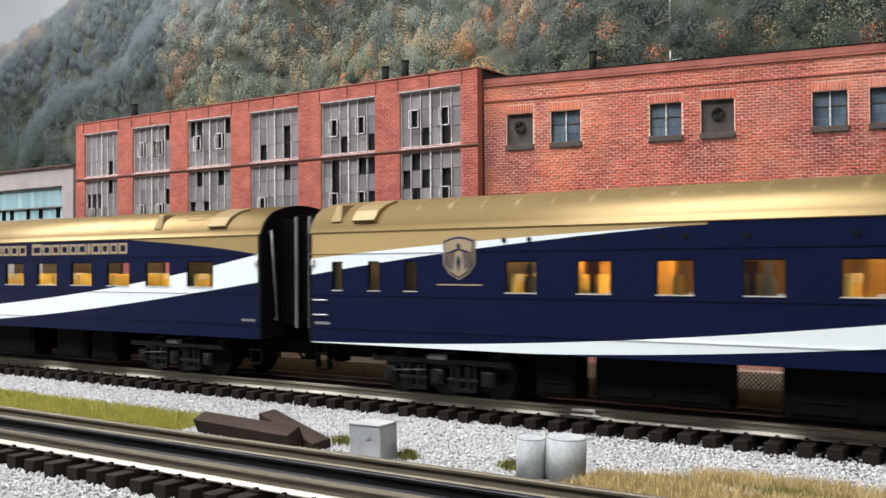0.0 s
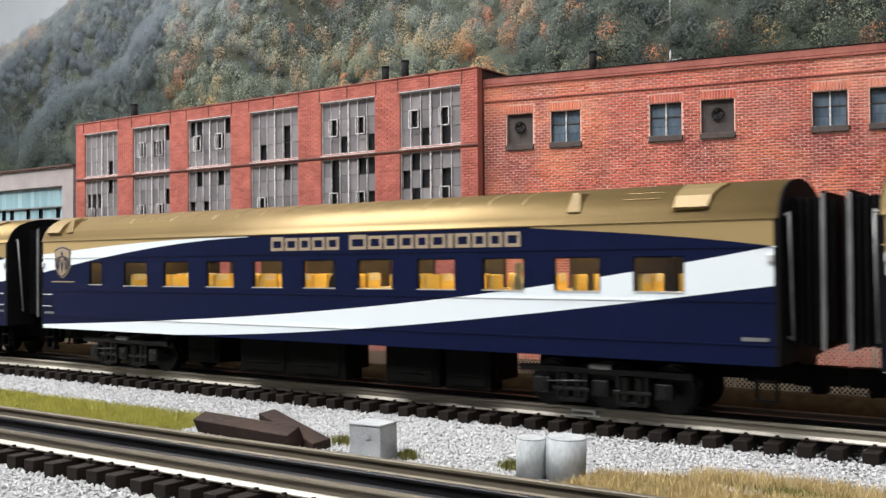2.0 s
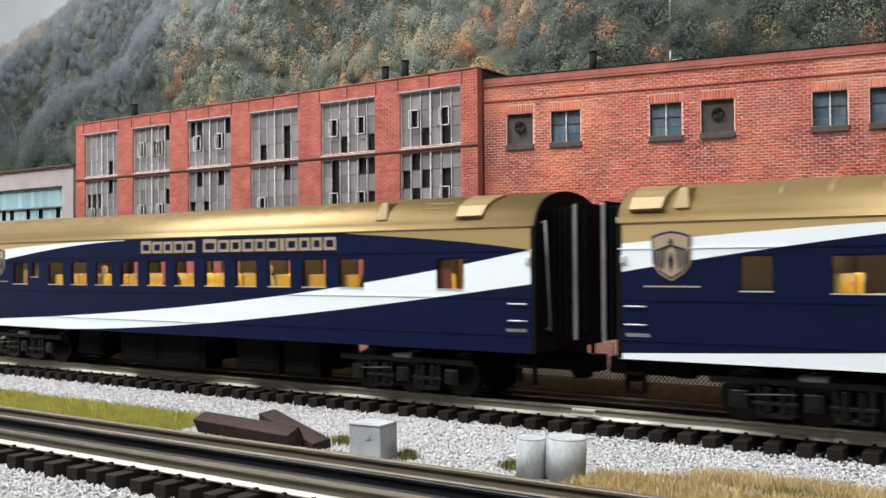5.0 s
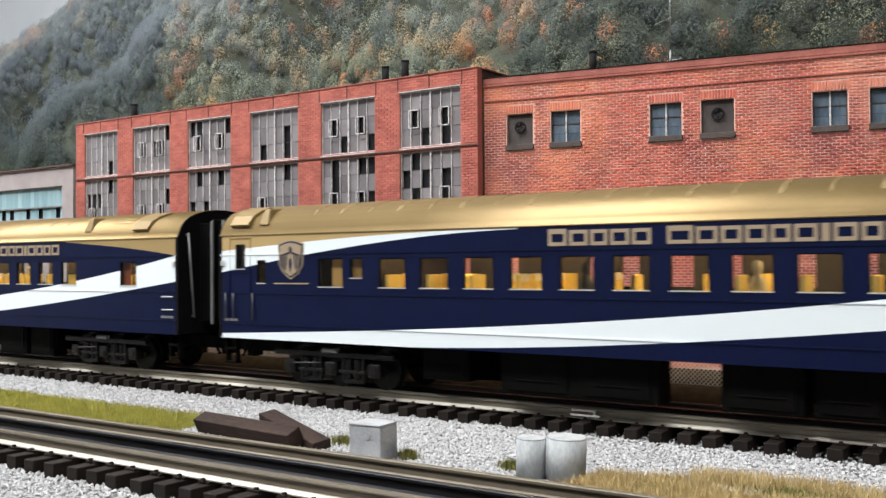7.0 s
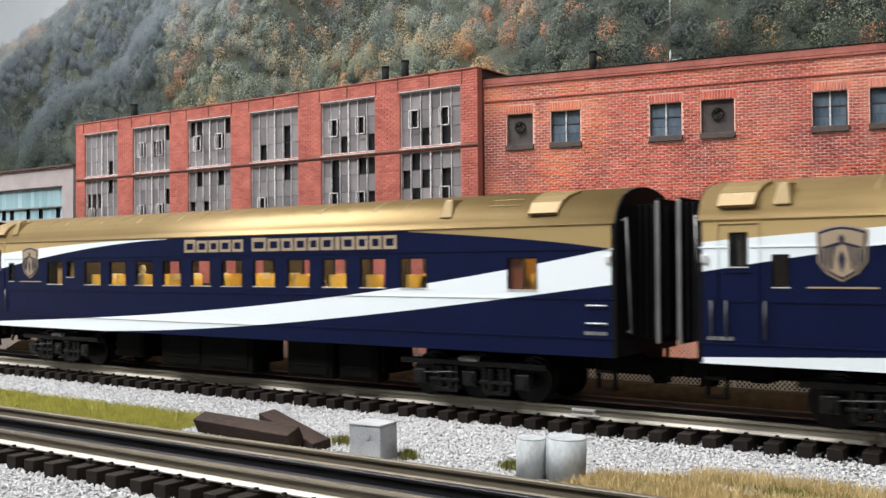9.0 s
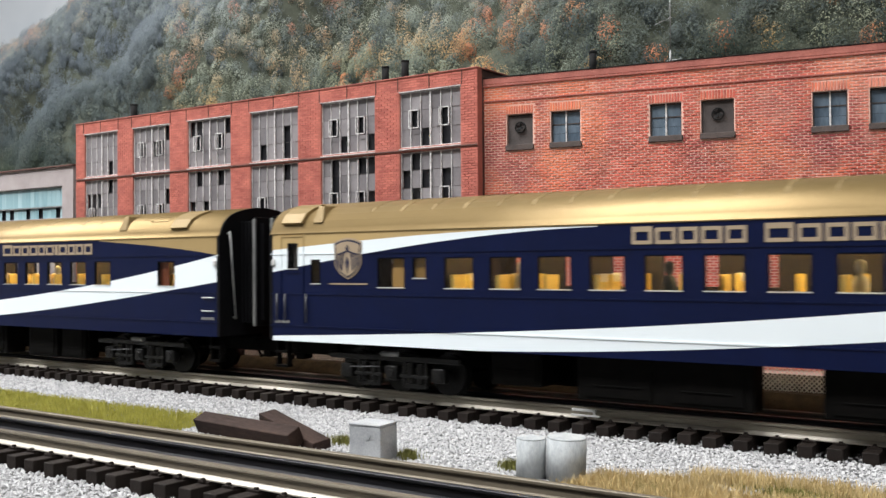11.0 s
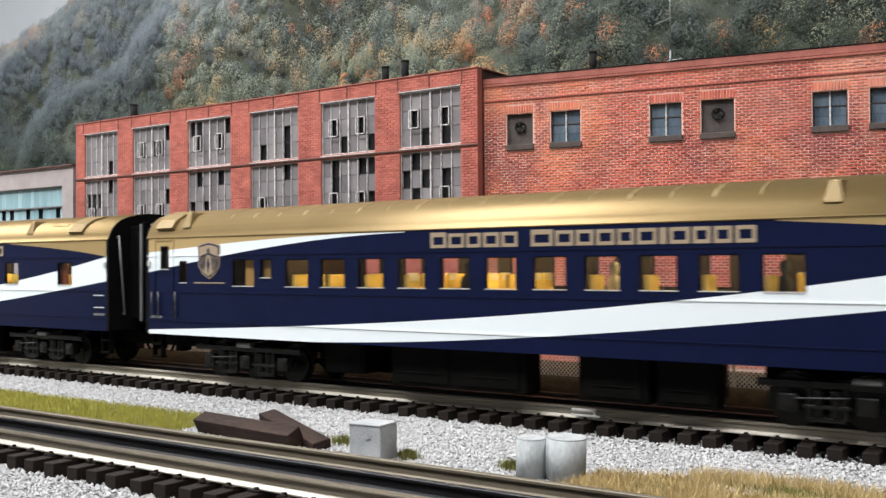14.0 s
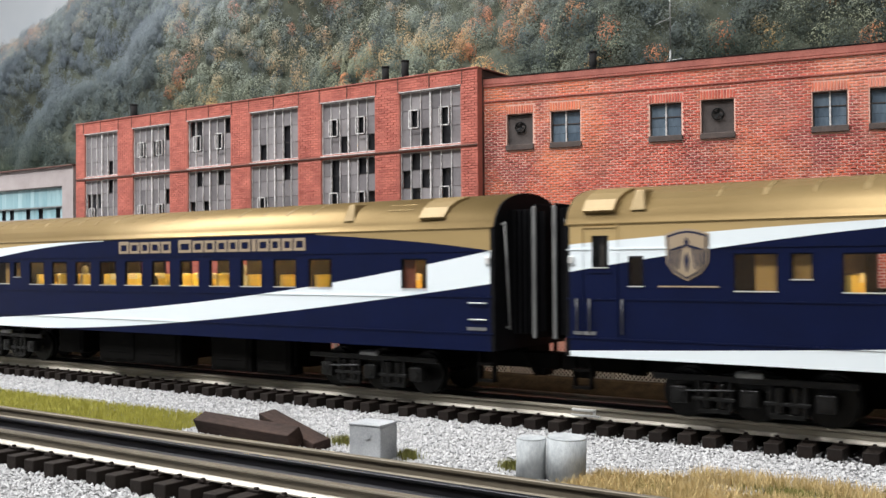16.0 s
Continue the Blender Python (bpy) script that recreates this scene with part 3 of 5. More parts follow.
def wall_with_holes(bm, x0, x1, z0, z1, thick, holes):
    """A wall from y 0 back to thick, cut by holes (x0, x1, z0, z1) that go right through."""
    xs = sorted({x0, x1, *[h[0] for h in holes], *[h[1] for h in holes]})
    zs = sorted({z0, z1, *[h[2] for h in holes], *[h[3] for h in holes]})
    solid = {}
    for i in range(len(xs) - 1):
        for j in range(len(zs) - 1):
            cx, cz = (xs[i] + xs[i + 1]) / 2, (zs[j] + zs[j + 1]) / 2
            solid[i, j] = not any(h[0] < cx < h[1] and h[2] < cz < h[3] for h in holes)
    vert = {}

    def v(i, j, k):
        if (i, j, k) not in vert:
            vert[i, j, k] = bm.verts.new((xs[i], thick if k else 0.0, zs[j]))
        return vert[i, j, k]

    for (i, j), s in solid.items():
        if not s:
            continue
        bm.faces.new((v(i, j, 0), v(i + 1, j, 0), v(i + 1, j + 1, 0), v(i, j + 1, 0)))
        bm.faces.new((v(i, j, 1), v(i, j + 1, 1), v(i + 1, j + 1, 1), v(i + 1, j, 1)))
        for di, dj, e in ((-1, 0, ((0, 0), (0, 1))), (1, 0, ((1, 0), (1, 1))), (0, -1, ((0, 0), (1, 0))), (0, 1, ((0, 1), (1, 1)))):
            if not solid.get((i + di, j + dj), False):
                (a, b), (c, d) = e
                bm.faces.new((v(i + a, j + b, 0), v(i + c, j + d, 0), v(i + c, j + d, 1), v(i + a, j + b, 1)))
    return bm


def stack_pipe(x, y, z, h, r):
    bm = rod(B(), (0, 0, 0), (0, 0, h), r, 18)
    rod(bm, (0, 0, h - 0.0012), (0, 0, h), r * 1.12, 18)
    ob = part("chimney_pipe", bm, "tar")
    ob.location = (x, y, z)
    return tagged(ob, "black iron stack on the factory roof", "chimney", group="stacks on the factory roofs")


def steel_window(parent, x0, x1, z0, z1, cols, rows, seed, sashes):
    """A big factory window: pale bars with a pane in each field, some gone, some hung open."""
    r = random.Random(seed)
    # the dark sheet stands for the room's darkness where panes are gone
    w = part("window", box(B(), x0, x1, 0.0040, 0.0044, z0, z1), "dark_backing", parent)
    fr = B()
    half = (x0 + x1) / 2
    for a in (x0, x1 - 0.0006):
        box(fr, a, a + 0.0006, 0.0012, 0.0030, z0, z1)
    box(fr, half - 0.0005, half + 0.0005, 0.0008, 0.0030, z0, z1)
    for c in (z0, z1 - 0.0006):
        box(fr, x0, x1, 0.0010, 0.0030, c, c + 0.0006)
    dx, dz = (x1 - x0) / cols, (z1 - z0) / rows
    for i in range(1, cols):
        if i != cols // 2:
            a = x0 + dx * i
            box(fr, a - 0.00024, a + 0.00024, 0.0012, 0.0026, z0, z1)
    part("window_frame", fr, "sash", w)
    for j in range(1, rows):
        part("glazing_bar", box(B(), x0, x1, 0.0017, 0.0024, z0 + dz * j - 0.00012, z0 + dz * j + 0.00012), "board", w)
    for i in range(cols):
        for j in range(rows):
            gone = r.random() < 0.13
            if (i, j) in sashes:
                bm = B()
                a, c = x0 + dx * i, z0 + dz * j
                for q in ((a, a + 0.0006, c, c + dz), (a + dx - 0.0006, a + dx, c, c + dz), (a, a + dx, c, c + 0.0006), (a, a + dx, c + dz - 0.0006, c + dz)):
                    box(bm, q[0], q[1], -0.0012, -0.0004, q[2], q[3])
                part("open_sash", bm, "sash", w, "small pale sash hung open")
                continue
            if gone:
                continue
            pm = box(B(), x0 + dx * i + 0.0001, x0 + dx * (i + 1) - 0.0001, 0.0019, 0.0022, z0 + dz * j + 0.0001, z0 + dz * (j + 1) - 0.0001)
            part("pane", pm, "pane", w)
    return w


def long_factory():
    t = tagged(new("brick_factory"), "two-storey red brick factory with broken steel windows", "building")
    t.matrix_basis = pose(-0.7155, 0.118, 0)
    length, top = 0.4026, 0.1901
    bays = [(0.0118, 0.0553), (0.0747, 0.1192), (0.1400, 0.1870), (0.2075, 0.2541), (0.2756, 0.3225), (0.3430, 0.3900)]
    holes = []
    for a, b in bays:
        holes += [(a, b, 0.1450, 0.1806), (a, b, 0.0960, 0.1420)]
    part("front_wall", wall_with_holes(B(), 0, length, 0, top, 0.005, holes), "dull_mortar", t)
    part("side_wall", box(B(), length - 0.005, length, 0.0052, 0.075, 0, top), "dark_red_brown", t)
    part("side_wall", box(B(), 0, 0.005, 0.0052, 0.075, 0, top), "dark_red_brown", t)
    part("back_wall", box(B(), 0, length, 0.0752, 0.079, 0, top), "dark_red_brown", t)
    part("roof", box(B(), 0.0052, length - 0.0052, 0.0052, 0.075, top - 0.006, top - 0.003), "tar", t, "flat black felt roof")
    cap = box(B(), -0.0004, length + 0.0004, -0.0008, 0.0062, top, top + 0.0008, 0.0002)
    box(cap, length - 0.006, length + 0.001, 0.0064, 0.079, top, top + 0.0008)
    part("parapet_cap", cap, "cornice", t)
    band = box(B(), 0.0, length, -0.0009, 0.0, 0.1427, 0.1437, 0.0002)
    part("string_course", band, "dark_red_brown", t, "dark ledge between the storeys")
    for a, b in bays:
        for x in (a - 0.0012, (a + b) / 2, b + 0.0012):
            part("wall_joint", box(B(), x - 0.00022, x + 0.00022, -0.0006, 0.0, 0.1815, top - 0.0002), "dark_red_brown", t)
        for z, d in ((0.1806, 0.0006), (0.1438, 0.0007)):
            part("lintel", box(B(), a - 0.0004, b + 0.0004, -d, 0.001, z, z + 0.0005), "sash", t, "flaking pale window head")
    br = Bricks(0.0048, 0.0016, 0.00028)
    br.holes = [(a - 0.0005, b + 0.0005, c - 0.001, d + 0.001) for a, b, c, d in holes] + [(0, length, 0.1420, 0.1442)]
    v, f = brick_mesh(br.courses(0, length, 0.012, top), 4, 0.0003)
    ob = raw("bricks", v, f, "dull_brick")
    ob.parent, ob["kind"] = t, "stuff"
    open_at = [{}, {(1, 1), (4, 1)}, {(1, 1), (4, 1)}, {}, {(1, 1), (4, 1)}, {(1, 1), (4, 1)}]
    for k, (a, b) in enumerate(bays):
        steel_window(t, a, b, 0.1450, 0.1806, 6, 3, 20 + k, open_at[k])
        steel_window(t, a, b, 0.0960, 0.1420, 6, 4, 40 + k, [{(1, 1)}, {(1, 1), (4, 1)}, {}, {(1, 1)}, {(1, 1), (4, 1)}, {(4, 1)}][k])
    return t


long_factory()
stack_pipe(-0.6535, 0.1290, 0.1866, 0.0165, 0.0028)
stack_pipe(-0.3905, 0.1265, 0.1866, 0.0150, 0.0024)
stack_pipe(-0.3742, 0.1265, 0.1866, 0.0170, 0.0024)


def near_factory():
    t = tagged(new("brick_workshop"), "red brick workshop with small paired windows and fans", "building")
    t.matrix_basis = pose(-0.3159, 0.125, 0, 0, 0, 10.2)
    length, top = 0.300, 0.1842
    wins = [(0.0178, 0.0345, "fan"), (0.0458, 0.0640, "glass"), (0.1050, 0.1229, "glass"), (0.1338, 0.1516, "fan"),
            (0.1921, 0.2095, "glass"), (0.2203, 0.2380, "glass"), (0.2790, 0.2960, "glass")]
    holes = [(a, b, 0.1395, 0.1610) for a, b, _ in wins]
    part("front_wall", wall_with_holes(B(), 0, length, 0, top, 0.005, holes), "mortar", t)
    part("side_wall", box(B(), 0, 0.005, 0.0052, 0.09, 0, top), "dark_red_brown", t)
    part("side_wall", box(B(), length - 0.005, length, 0.0052, 0.09, 0, top), "dark_red_brown", t)
    part("roof", box(B(), 0.0052, length - 0.0052, 0.0052, 0.09, top - 0.006, top - 0.003), "tar", t, "flat black felt roof")
    cap = box(B(), -0.0005, length, -0.0014, 0.0065, top, top + 0.0005, 0.0002)
    part("parapet_cap", cap, "tar", t)
    corn = box(B(), 0, length, -0.0013, 0.0, 0.1788, 0.1800, 0.0002)
    box(corn, 0, length, -0.0009, 0.0, 0.1694, 0.1704, 0.0002)
    part("cornice", corn, "cornice", t, "weathered projecting brick courses")
    part("parapet_band", box(B(), 0, length, -0.0010, 0.0, 0.1803, top - 0.0002, 0.0002), "cornice", t, "dull red coping course")
    part("corner_strip", box(B(), -0.0006, 0.0004, -0.0010, 0.0040, 0.0, 0.1786), "mortar", t, "pale worn wall corner")
    for a, b, what in wins:
        w = part("window", box(B(), a, b, 0.0042, 0.0046, 0.1395, 0.1610), "dark_backing", t)
        part("window_sill", box(B(), a - 0.0006, b + 0.0006, -0.0014, 0.0040, 0.1391, 0.1424, 0.0003), "sill_stone", w)
        if what == "glass":
            fr = B()
            for q in (a, b - 0.0007):
                box(fr, q, q + 0.0007, 0.0016, 0.0034, 0.1424, 0.1610)
            mid = (a + b) / 2
            box(fr, a, b, 0.0016, 0.0034, 0.1600, 0.1610)
            box(fr, a, b, 0.0020, 0.0032, 0.1530, 0.1535)
            part("window_frame", fr, "board", w)
            part("mullion", box(B(), mid - 0.0004, mid + 0.0004, 0.0014, 0.0034, 0.1424, 0.1610), "sash", w)
            for x0, x1 in ((a + 0.0008, mid - 0.0005), (mid + 0.0005, b - 0.0008)):
                for z0, z1 in ((0.1425, 0.1476), (0.1478, 0.1529), (0.1536, 0.1599)):
                    part("pane", box(B(), x0, x1, 0.0024, 0.0027, z0, z1), "blue_pane", w)
        else:
            part("shutter", box(B(), a + 0.0003, b - 0.0003, 0.0018, 0.0034, 0.1426, 0.1606, 0.0002), "board", w)
            fan = B()
            c = Vector(((a + b) / 2, 0.0010, 0.1530))
            for i in range(20):
                p, q = 2 * math.pi * i / 20, 2 * math.pi * (i + 1) / 20
                rod(fan, c + Vector((math.cos(p) * 0.0032, 0, math.sin(p) * 0.0032)), c + Vector((math.cos(q) * 0.0032, 0, math.sin(q) * 0.0032)), 0.0004, 6)
            for i in range(4):
                m = Matrix.Translation(c) @ Matrix.Rotation(math.pi / 2 * i + 0.4, 4, "Y") @ Matrix.Rotation(0.5, 4, "X")
                box(fan, -0.0007, 0.0007, -0.0001, 0.0001, 0.0003, 0.0029, 0, m)
            part("fan", fan, "tar", w, "black extractor fan")
    br = Bricks(0.0040, 0.00160, 0.00052)
    br.holes = [(a - 0.0006, b + 0.0006, 0.1391, 0.1665) for a, b, _ in wins] 
    spans = br.courses(0, length, 0.012, top)
    near = [s for s in spans if s[0] > 0.15 and s[2] > 0.112 and s[3] < 0.1695]
    near = near[-300:]
    chosen = set(near)
    v, f = brick_mesh([s for s in spans if s not in chosen], 7)
    soldiers = []
    for a, b, _ in wins:
        x = a - 0.0004
        while x < b:
            soldiers.append((x, x + 0.00125, 0.1613, 0.1662))
            x += 0.0016
    v2, f2 = brick_mesh(soldiers, 8)
    n = len(v)
    ob = raw("bricks", v + v2, f + [tuple(i + n for i in q) for q in f2], "brick")
    ob.parent, ob["kind"] = t, "stuff"
    shared = {}
    for a, b, c, d in near:
        key = round(b - a, 5)
        if key not in shared:
            vv, ff = brick_mesh([(0, b - a, 0, d - c)], int(key * 1e6))
            me = bpy.data.meshes.new("brick")
            me.from_pydata(vv, [], ff)
            me.materials.append(M["brick_piece"])
            shared[key] = me
        share("brick", shared[key], t, pose(a, 0, c))
    return t


near_factory()
stack_pipe(-0.2480, 0.1440, 0.1812, 0.0150, 0.0022)

mast = tagged(new("roof_antenna"), "thin grey antenna mast on the workshop roof", "antenna")
mast.location = (-0.2042, 0.1550, 0.1812)
part("mast", rod(B(), (0, 0, 0), (0, 0, 0.012), 0.0010, 10, 0.0005), "grey_metal", mast)
part("rod", rod(B(), (0, 0, 0.012), (0, 0, 0.055), 0.0003, 8), "grey_metal", mast)
cross = rod(B(), (-0.007, 0, 0.0055), (0.007, 0, 0.0062), 0.0002, 6)
rod(cross, (-0.009, 0, 0.028), (0.001, 0, 0.031), 0.0002, 6)
part("crossbars", cross, "grey_metal", mast)


def low_shed():
    t = tagged(new("rendered_shed"), "low greyish pink shed with a turquoise window band", "building")
    t.matrix_basis = pose(-1.05, 0.125, 0)
    length, top = 0.3200, 0.1572
    hole = (0.02, 0.3042, 0.1130, 0.1408)
    part("front_wall", wall_with_holes(B(), 0, length, 0, top, 0.005, [hole]), "render", t)
    part("roof", box(B(), -0.001, length + 0.001, -0.002, 0.08, top, top + 0.0014, 0.0003), "dark_red_brown", t, "thin dark roof edge")
    part("side_wall", box(B(), length - 0.005, length, 0.0052, 0.08, 0, top), "render", t)
    part("side_wall", box(B(), 0, 0.005, 0.0052, 0.08, 0, top), "render", t)
    w = part("window", box(B(), hole[0], hole[1], 0.0046, 0.0050, hole[2], hole[3]), "dark_backing", t)
    fr = box(B(), hole[0], hole[1], 0.001, 0.004, 0.1225, 0.1236)
    box(fr, hole[0], hole[1], 0.001, 0.004, hole[3] - 0.001, hole[3])
    part("window_frame", fr, "grey_metal", w)
    r = random.Random(2)
    n = 44
    dx = (hole[1] - hole[0]) / n
    for i in range(n):
        a = hole[0] + dx * i
        part("pane", box(B(), a + 0.0001, a + dx - 0.0001, 0.0026, 0.0030, 0.1237, hole[3] - 0.001), "turquoise", w)
        if r.random() > (0.75 if i > n - 7 else 0.2):
            part("pane", box(B(), a + 0.0001, a + dx - 0.0001, 0.0026, 0.0030, hole[2], 0.1224), "turquoise", w)
    return t


low_shed()


# ---- wooded hill behind the town ----
def ridge(x):
    pts = [(-2.5, 0.425), (-1.85, 0.447), (-1.72, 0.457), (-1.61, 0.474), (-1.49, 0.505), (-1.30, 0.60), (-1.0, 0.72), (-0.6, 0.74), (0.0, 0.70), (0.6, 0.66), (2.5, 0.5)]
    return np.interp(x, [p[0] for p in pts], [p[1] for p in pts])


def hill_at(x, v):
    """The slope: v runs from its foot to the ridge."""
    lump = 0.03 * np.sin(x * 9 + 2 * np.sin(v * 7)) * np.sin(v * math.pi) + 0.015 * np.sin(x * 23 + v * 17) * np.sin(v * math.pi)
    return 0.27 + 0.36 * v + lump, 0.0 + ridge(x) * v ** 0.9 - 0.3 * lump * 0


xs, vs = np.linspace(-2.5, 2.0, 120), np.linspace(0, 1, 40)
hv = [(float(x), float(hill_at(x, v)[0]), float(hill_at(x, v)[1]) - 0.004) for v in vs for x in xs]
hf = [(j * 120 + i, j * 120 + i + 1, (j + 1) * 120 + i + 1, (j + 1) * 120 + i) for j in range(39) for i in range(119)]
hill = raw("hillside", hv, hf, "earth")
tagged(hill, "dark earth of the wooded hillside", "hill", kind="structure")


def woods(n, leaves):
    r = np.random.default_rng(21)
    # most trees stand on the open slope above the roofs, the rest further up and down
    x, v = r.uniform(-1.95, 0.12, n), r.uniform(0.20, 0.68, n)
    west = r.uniform(0, 1, n) < 0.16
    x[west] = r.uniform(-1.95, -1.10, west.sum())
    v = np.where(x < -1.15, r.uniform(0.20, 1.0, n), v)
    k = n // 7
    x[:k], v[:k] = r.uniform(-2.3, 1.6, k), r.uniform(0.08, 1.0, k)
    y, z = hill_at(x, v)
    size = r.uniform(0.0065, 0.0150, n) * (1.15 - 0.3 * v)
    tall = r.uniform(1.0, 1.7, n)
    d = r.normal(0, 1, (n, leaves, 3))
    d /= np.linalg.norm(d, axis=2, keepdims=True)
    d[..., 1] = -np.abs(d[..., 1]) * 0.9 + 0.1
    knots = r.normal(0, 1, (n, 5, 3))
    knots /= np.linalg.norm(knots, axis=2, keepdims=True)
    swell = 0.72 + 0.42 * np.max(np.einsum("nld,nkd->nlk", d, knots), axis=2) ** 3
    c = d * (size[:, None] * swell * r.uniform(0.80, 1.08, (n, leaves)))[..., None]
    c[..., 2] *= tall[:, None]
    c += np.stack([x, y, z + size * tall * 0.7], -1)[:, None]
    c = c.reshape(-1, 3)
    m = len(c)
    out = d.reshape(-1, 3) + r.normal(0, 0.2, (m, 3))
    a = np.cross(out, r.normal(0, 1, (m, 3)))
    b = np.cross(out, a)
    k = r.uniform(0.0005, 0.0011, (m, 1))
    a, b = a / np.linalg.norm(a, axis=1, keepdims=True) * k, b / np.linalg.norm(b, axis=1, keepdims=True) * k * 1.3
    verts = np.stack([c - a, c + b, c + a], 1).reshape(-1, 3)
    faces = np.arange(3 * m).reshape(-1, 3)
    me = bpy.data.meshes.new("woods")
    me.vertices.add(3 * m)
    me.vertices.foreach_set("co", verts.ravel())
    me.loops.add(3 * m)
    me.loops.foreach_set("vertex_index", faces.ravel())
    me.polygons.add(m)
    me.polygons.foreach_set("loop_start", np.arange(m) * 3)
    me.update()
    me.validate()
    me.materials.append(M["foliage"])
    soft = d.reshape(-1, 3) * 0.9 + r.normal(0, 0.12, (m, 3)) + np.array([0, -0.30, 0.30])
    soft /= np.linalg.norm(soft, axis=1, keepdims=True)
    at = me.attributes.new("crown_normal", "FLOAT_VECTOR", "POINT")
    at.data.foreach_set("vector", np.repeat(soft, 3, axis=0).astype(np.float32).ravel())
    tone = r.uniform(0.0, 0.62, n) * np.interp(x, [-1.5, -1.15, -0.95, -0.6, -0.45, -0.3, -0.1], [0.70, 0.85, 1.35, 1.55, 0.90, 0.50, 0.40])
    warm = 0.04 + 0.09 * (np.sin(x * 7.1 + 1.0) * np.sin(v * 9 + x * 3) > 0.25) + 0.10 * (x > -0.55)
    pick = r.uniform(0, 1, n) < warm
    tone[pick] = r.uniform(0.55, 0.97, pick.sum())
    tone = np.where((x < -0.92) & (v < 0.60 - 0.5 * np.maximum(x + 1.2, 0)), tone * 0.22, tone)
    rust = (x < -1.0) & (v > 0.66) & (np.sin(x * 13 + v * 11) > 0.1) & (r.uniform(0, 1, n) < 0.35)
    tone[rust] = r.uniform(0.80, 0.97, rust.sum())
    rust_patch = (np.abs(x + 0.475) < 0.045) | ((np.abs(x + 0.35) < 0.06) & (v > 0.48))
    ember = rust_patch & (r.uniform(0, 1, n) < 0.45)
    tone[ember] = r.uniform(0.84, 0.97, ember.sum())
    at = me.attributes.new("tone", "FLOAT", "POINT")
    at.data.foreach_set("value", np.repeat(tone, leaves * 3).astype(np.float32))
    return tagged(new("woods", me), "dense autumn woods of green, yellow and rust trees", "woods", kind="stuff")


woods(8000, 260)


# ---- the train ----
HALF, WALL_Y, SKIRT, EAVE, FLOOR = 0.2195, 0.0315, 0.0332, 0.0855, 0.0440
ROOF = [(-0.0318, 0.0852), (-0.0319, 0.0857), (-0.0312, 0.0861), (-0.0304, 0.0884), (-0.0289, 0.0915), (-0.0264, 0.0945), (-0.0228, 0.0971),
        (-0.0170, 0.0992), (-0.0100, 0.1007), (-0.0035, 0.1014)]
ROOF = ROOF + [(-y, z) for y, z in reversed(ROOF)]
WHEEL_R = 0.0093

COACH = {
    "small": [(0.0105, 0.0175, 0.0684, 0.0809), (0.0258, 0.0320, 0.0612, 0.0728), (0.0666, 0.0822, 0.0597, 0.0733), (0.0865, 0.0940, 0.0640, 0.0733)],
    "row": [(0.1036 + 0.0231 * k, 0.1188 + 0.0231 * k, 0.0596, 0.0731) for k in range(11)] + [(0.3905, 0.4048, 0.0594, 0.0727)],
    "shift": 0.2190, "shield": (0.0401, 0.0585), "text": (0.1905, 0.3335), "door": True, "vent": 0.0291, "hatch": 0.0130, "seats": 0.0231,
}
DINER = {
    "small": [(0.0529, 0.0649, 0.0597, 0.0728)],
    "row": [(0.0843 + 0.0341 * k, 0.1047 + 0.0341 * k, 0.0592, 0.0726) for k in range(10)],
    "shift": 0.2257, "shield": (0.0187, 0.0363), "text": (0.1991, 0.3423), "door": False, "vent": 0.0310, "hatch": 0.0170, "seats": 0.0341,
}
LOUNGE = {
    "small": [(0.0232, 0.0297, 0.0582, 0.0717), (0.0451, 0.0520, 0.0582, 0.0717), (0.0659, 0.0730, 0.0582, 0.0717)],
    "row": [(0.1182 + 0.0331 * k, 0.1332 + 0.0331 * k, 0.0580, 0.0713) for k in range(9)],
    "shift": 0.2290, "shield": (0.0863, 0.1048), "text": None, "door": False, "vent": 0.0245, "hatch": 0.0420, "seats": 0.0331,
}


def side_wall(holes, y_out, y_in):
    """One long side, with its window openings."""
    bm = wall_with_holes(B(), -HALF, HALF, SKIRT, EAVE, abs(y_in - y_out), holes)
    for v in bm.verts:
        v.co.y = y_out if v.co.y == 0 else y_in
    return bm


def turned(bm, x, y, profile, n=12):
    """A shape turned about an upright axis from (radius, height) pairs."""
    rings = [[bm.verts.new((x + r * math.cos(2 * math.pi * i / n), y + r * math.sin(2 * math.pi * i / n), z)) for i in range(n)] for r, z in profile]
    for a, b in zip(rings, rings[1:]):
        for i in range(n):
            bm.faces.new((a[i], a[(i + 1) % n], b[(i + 1) % n], b[i])).smooth = True
    bm.faces.new(rings[0][::-1])
    bm.faces.new(rings[-1])
    return bm


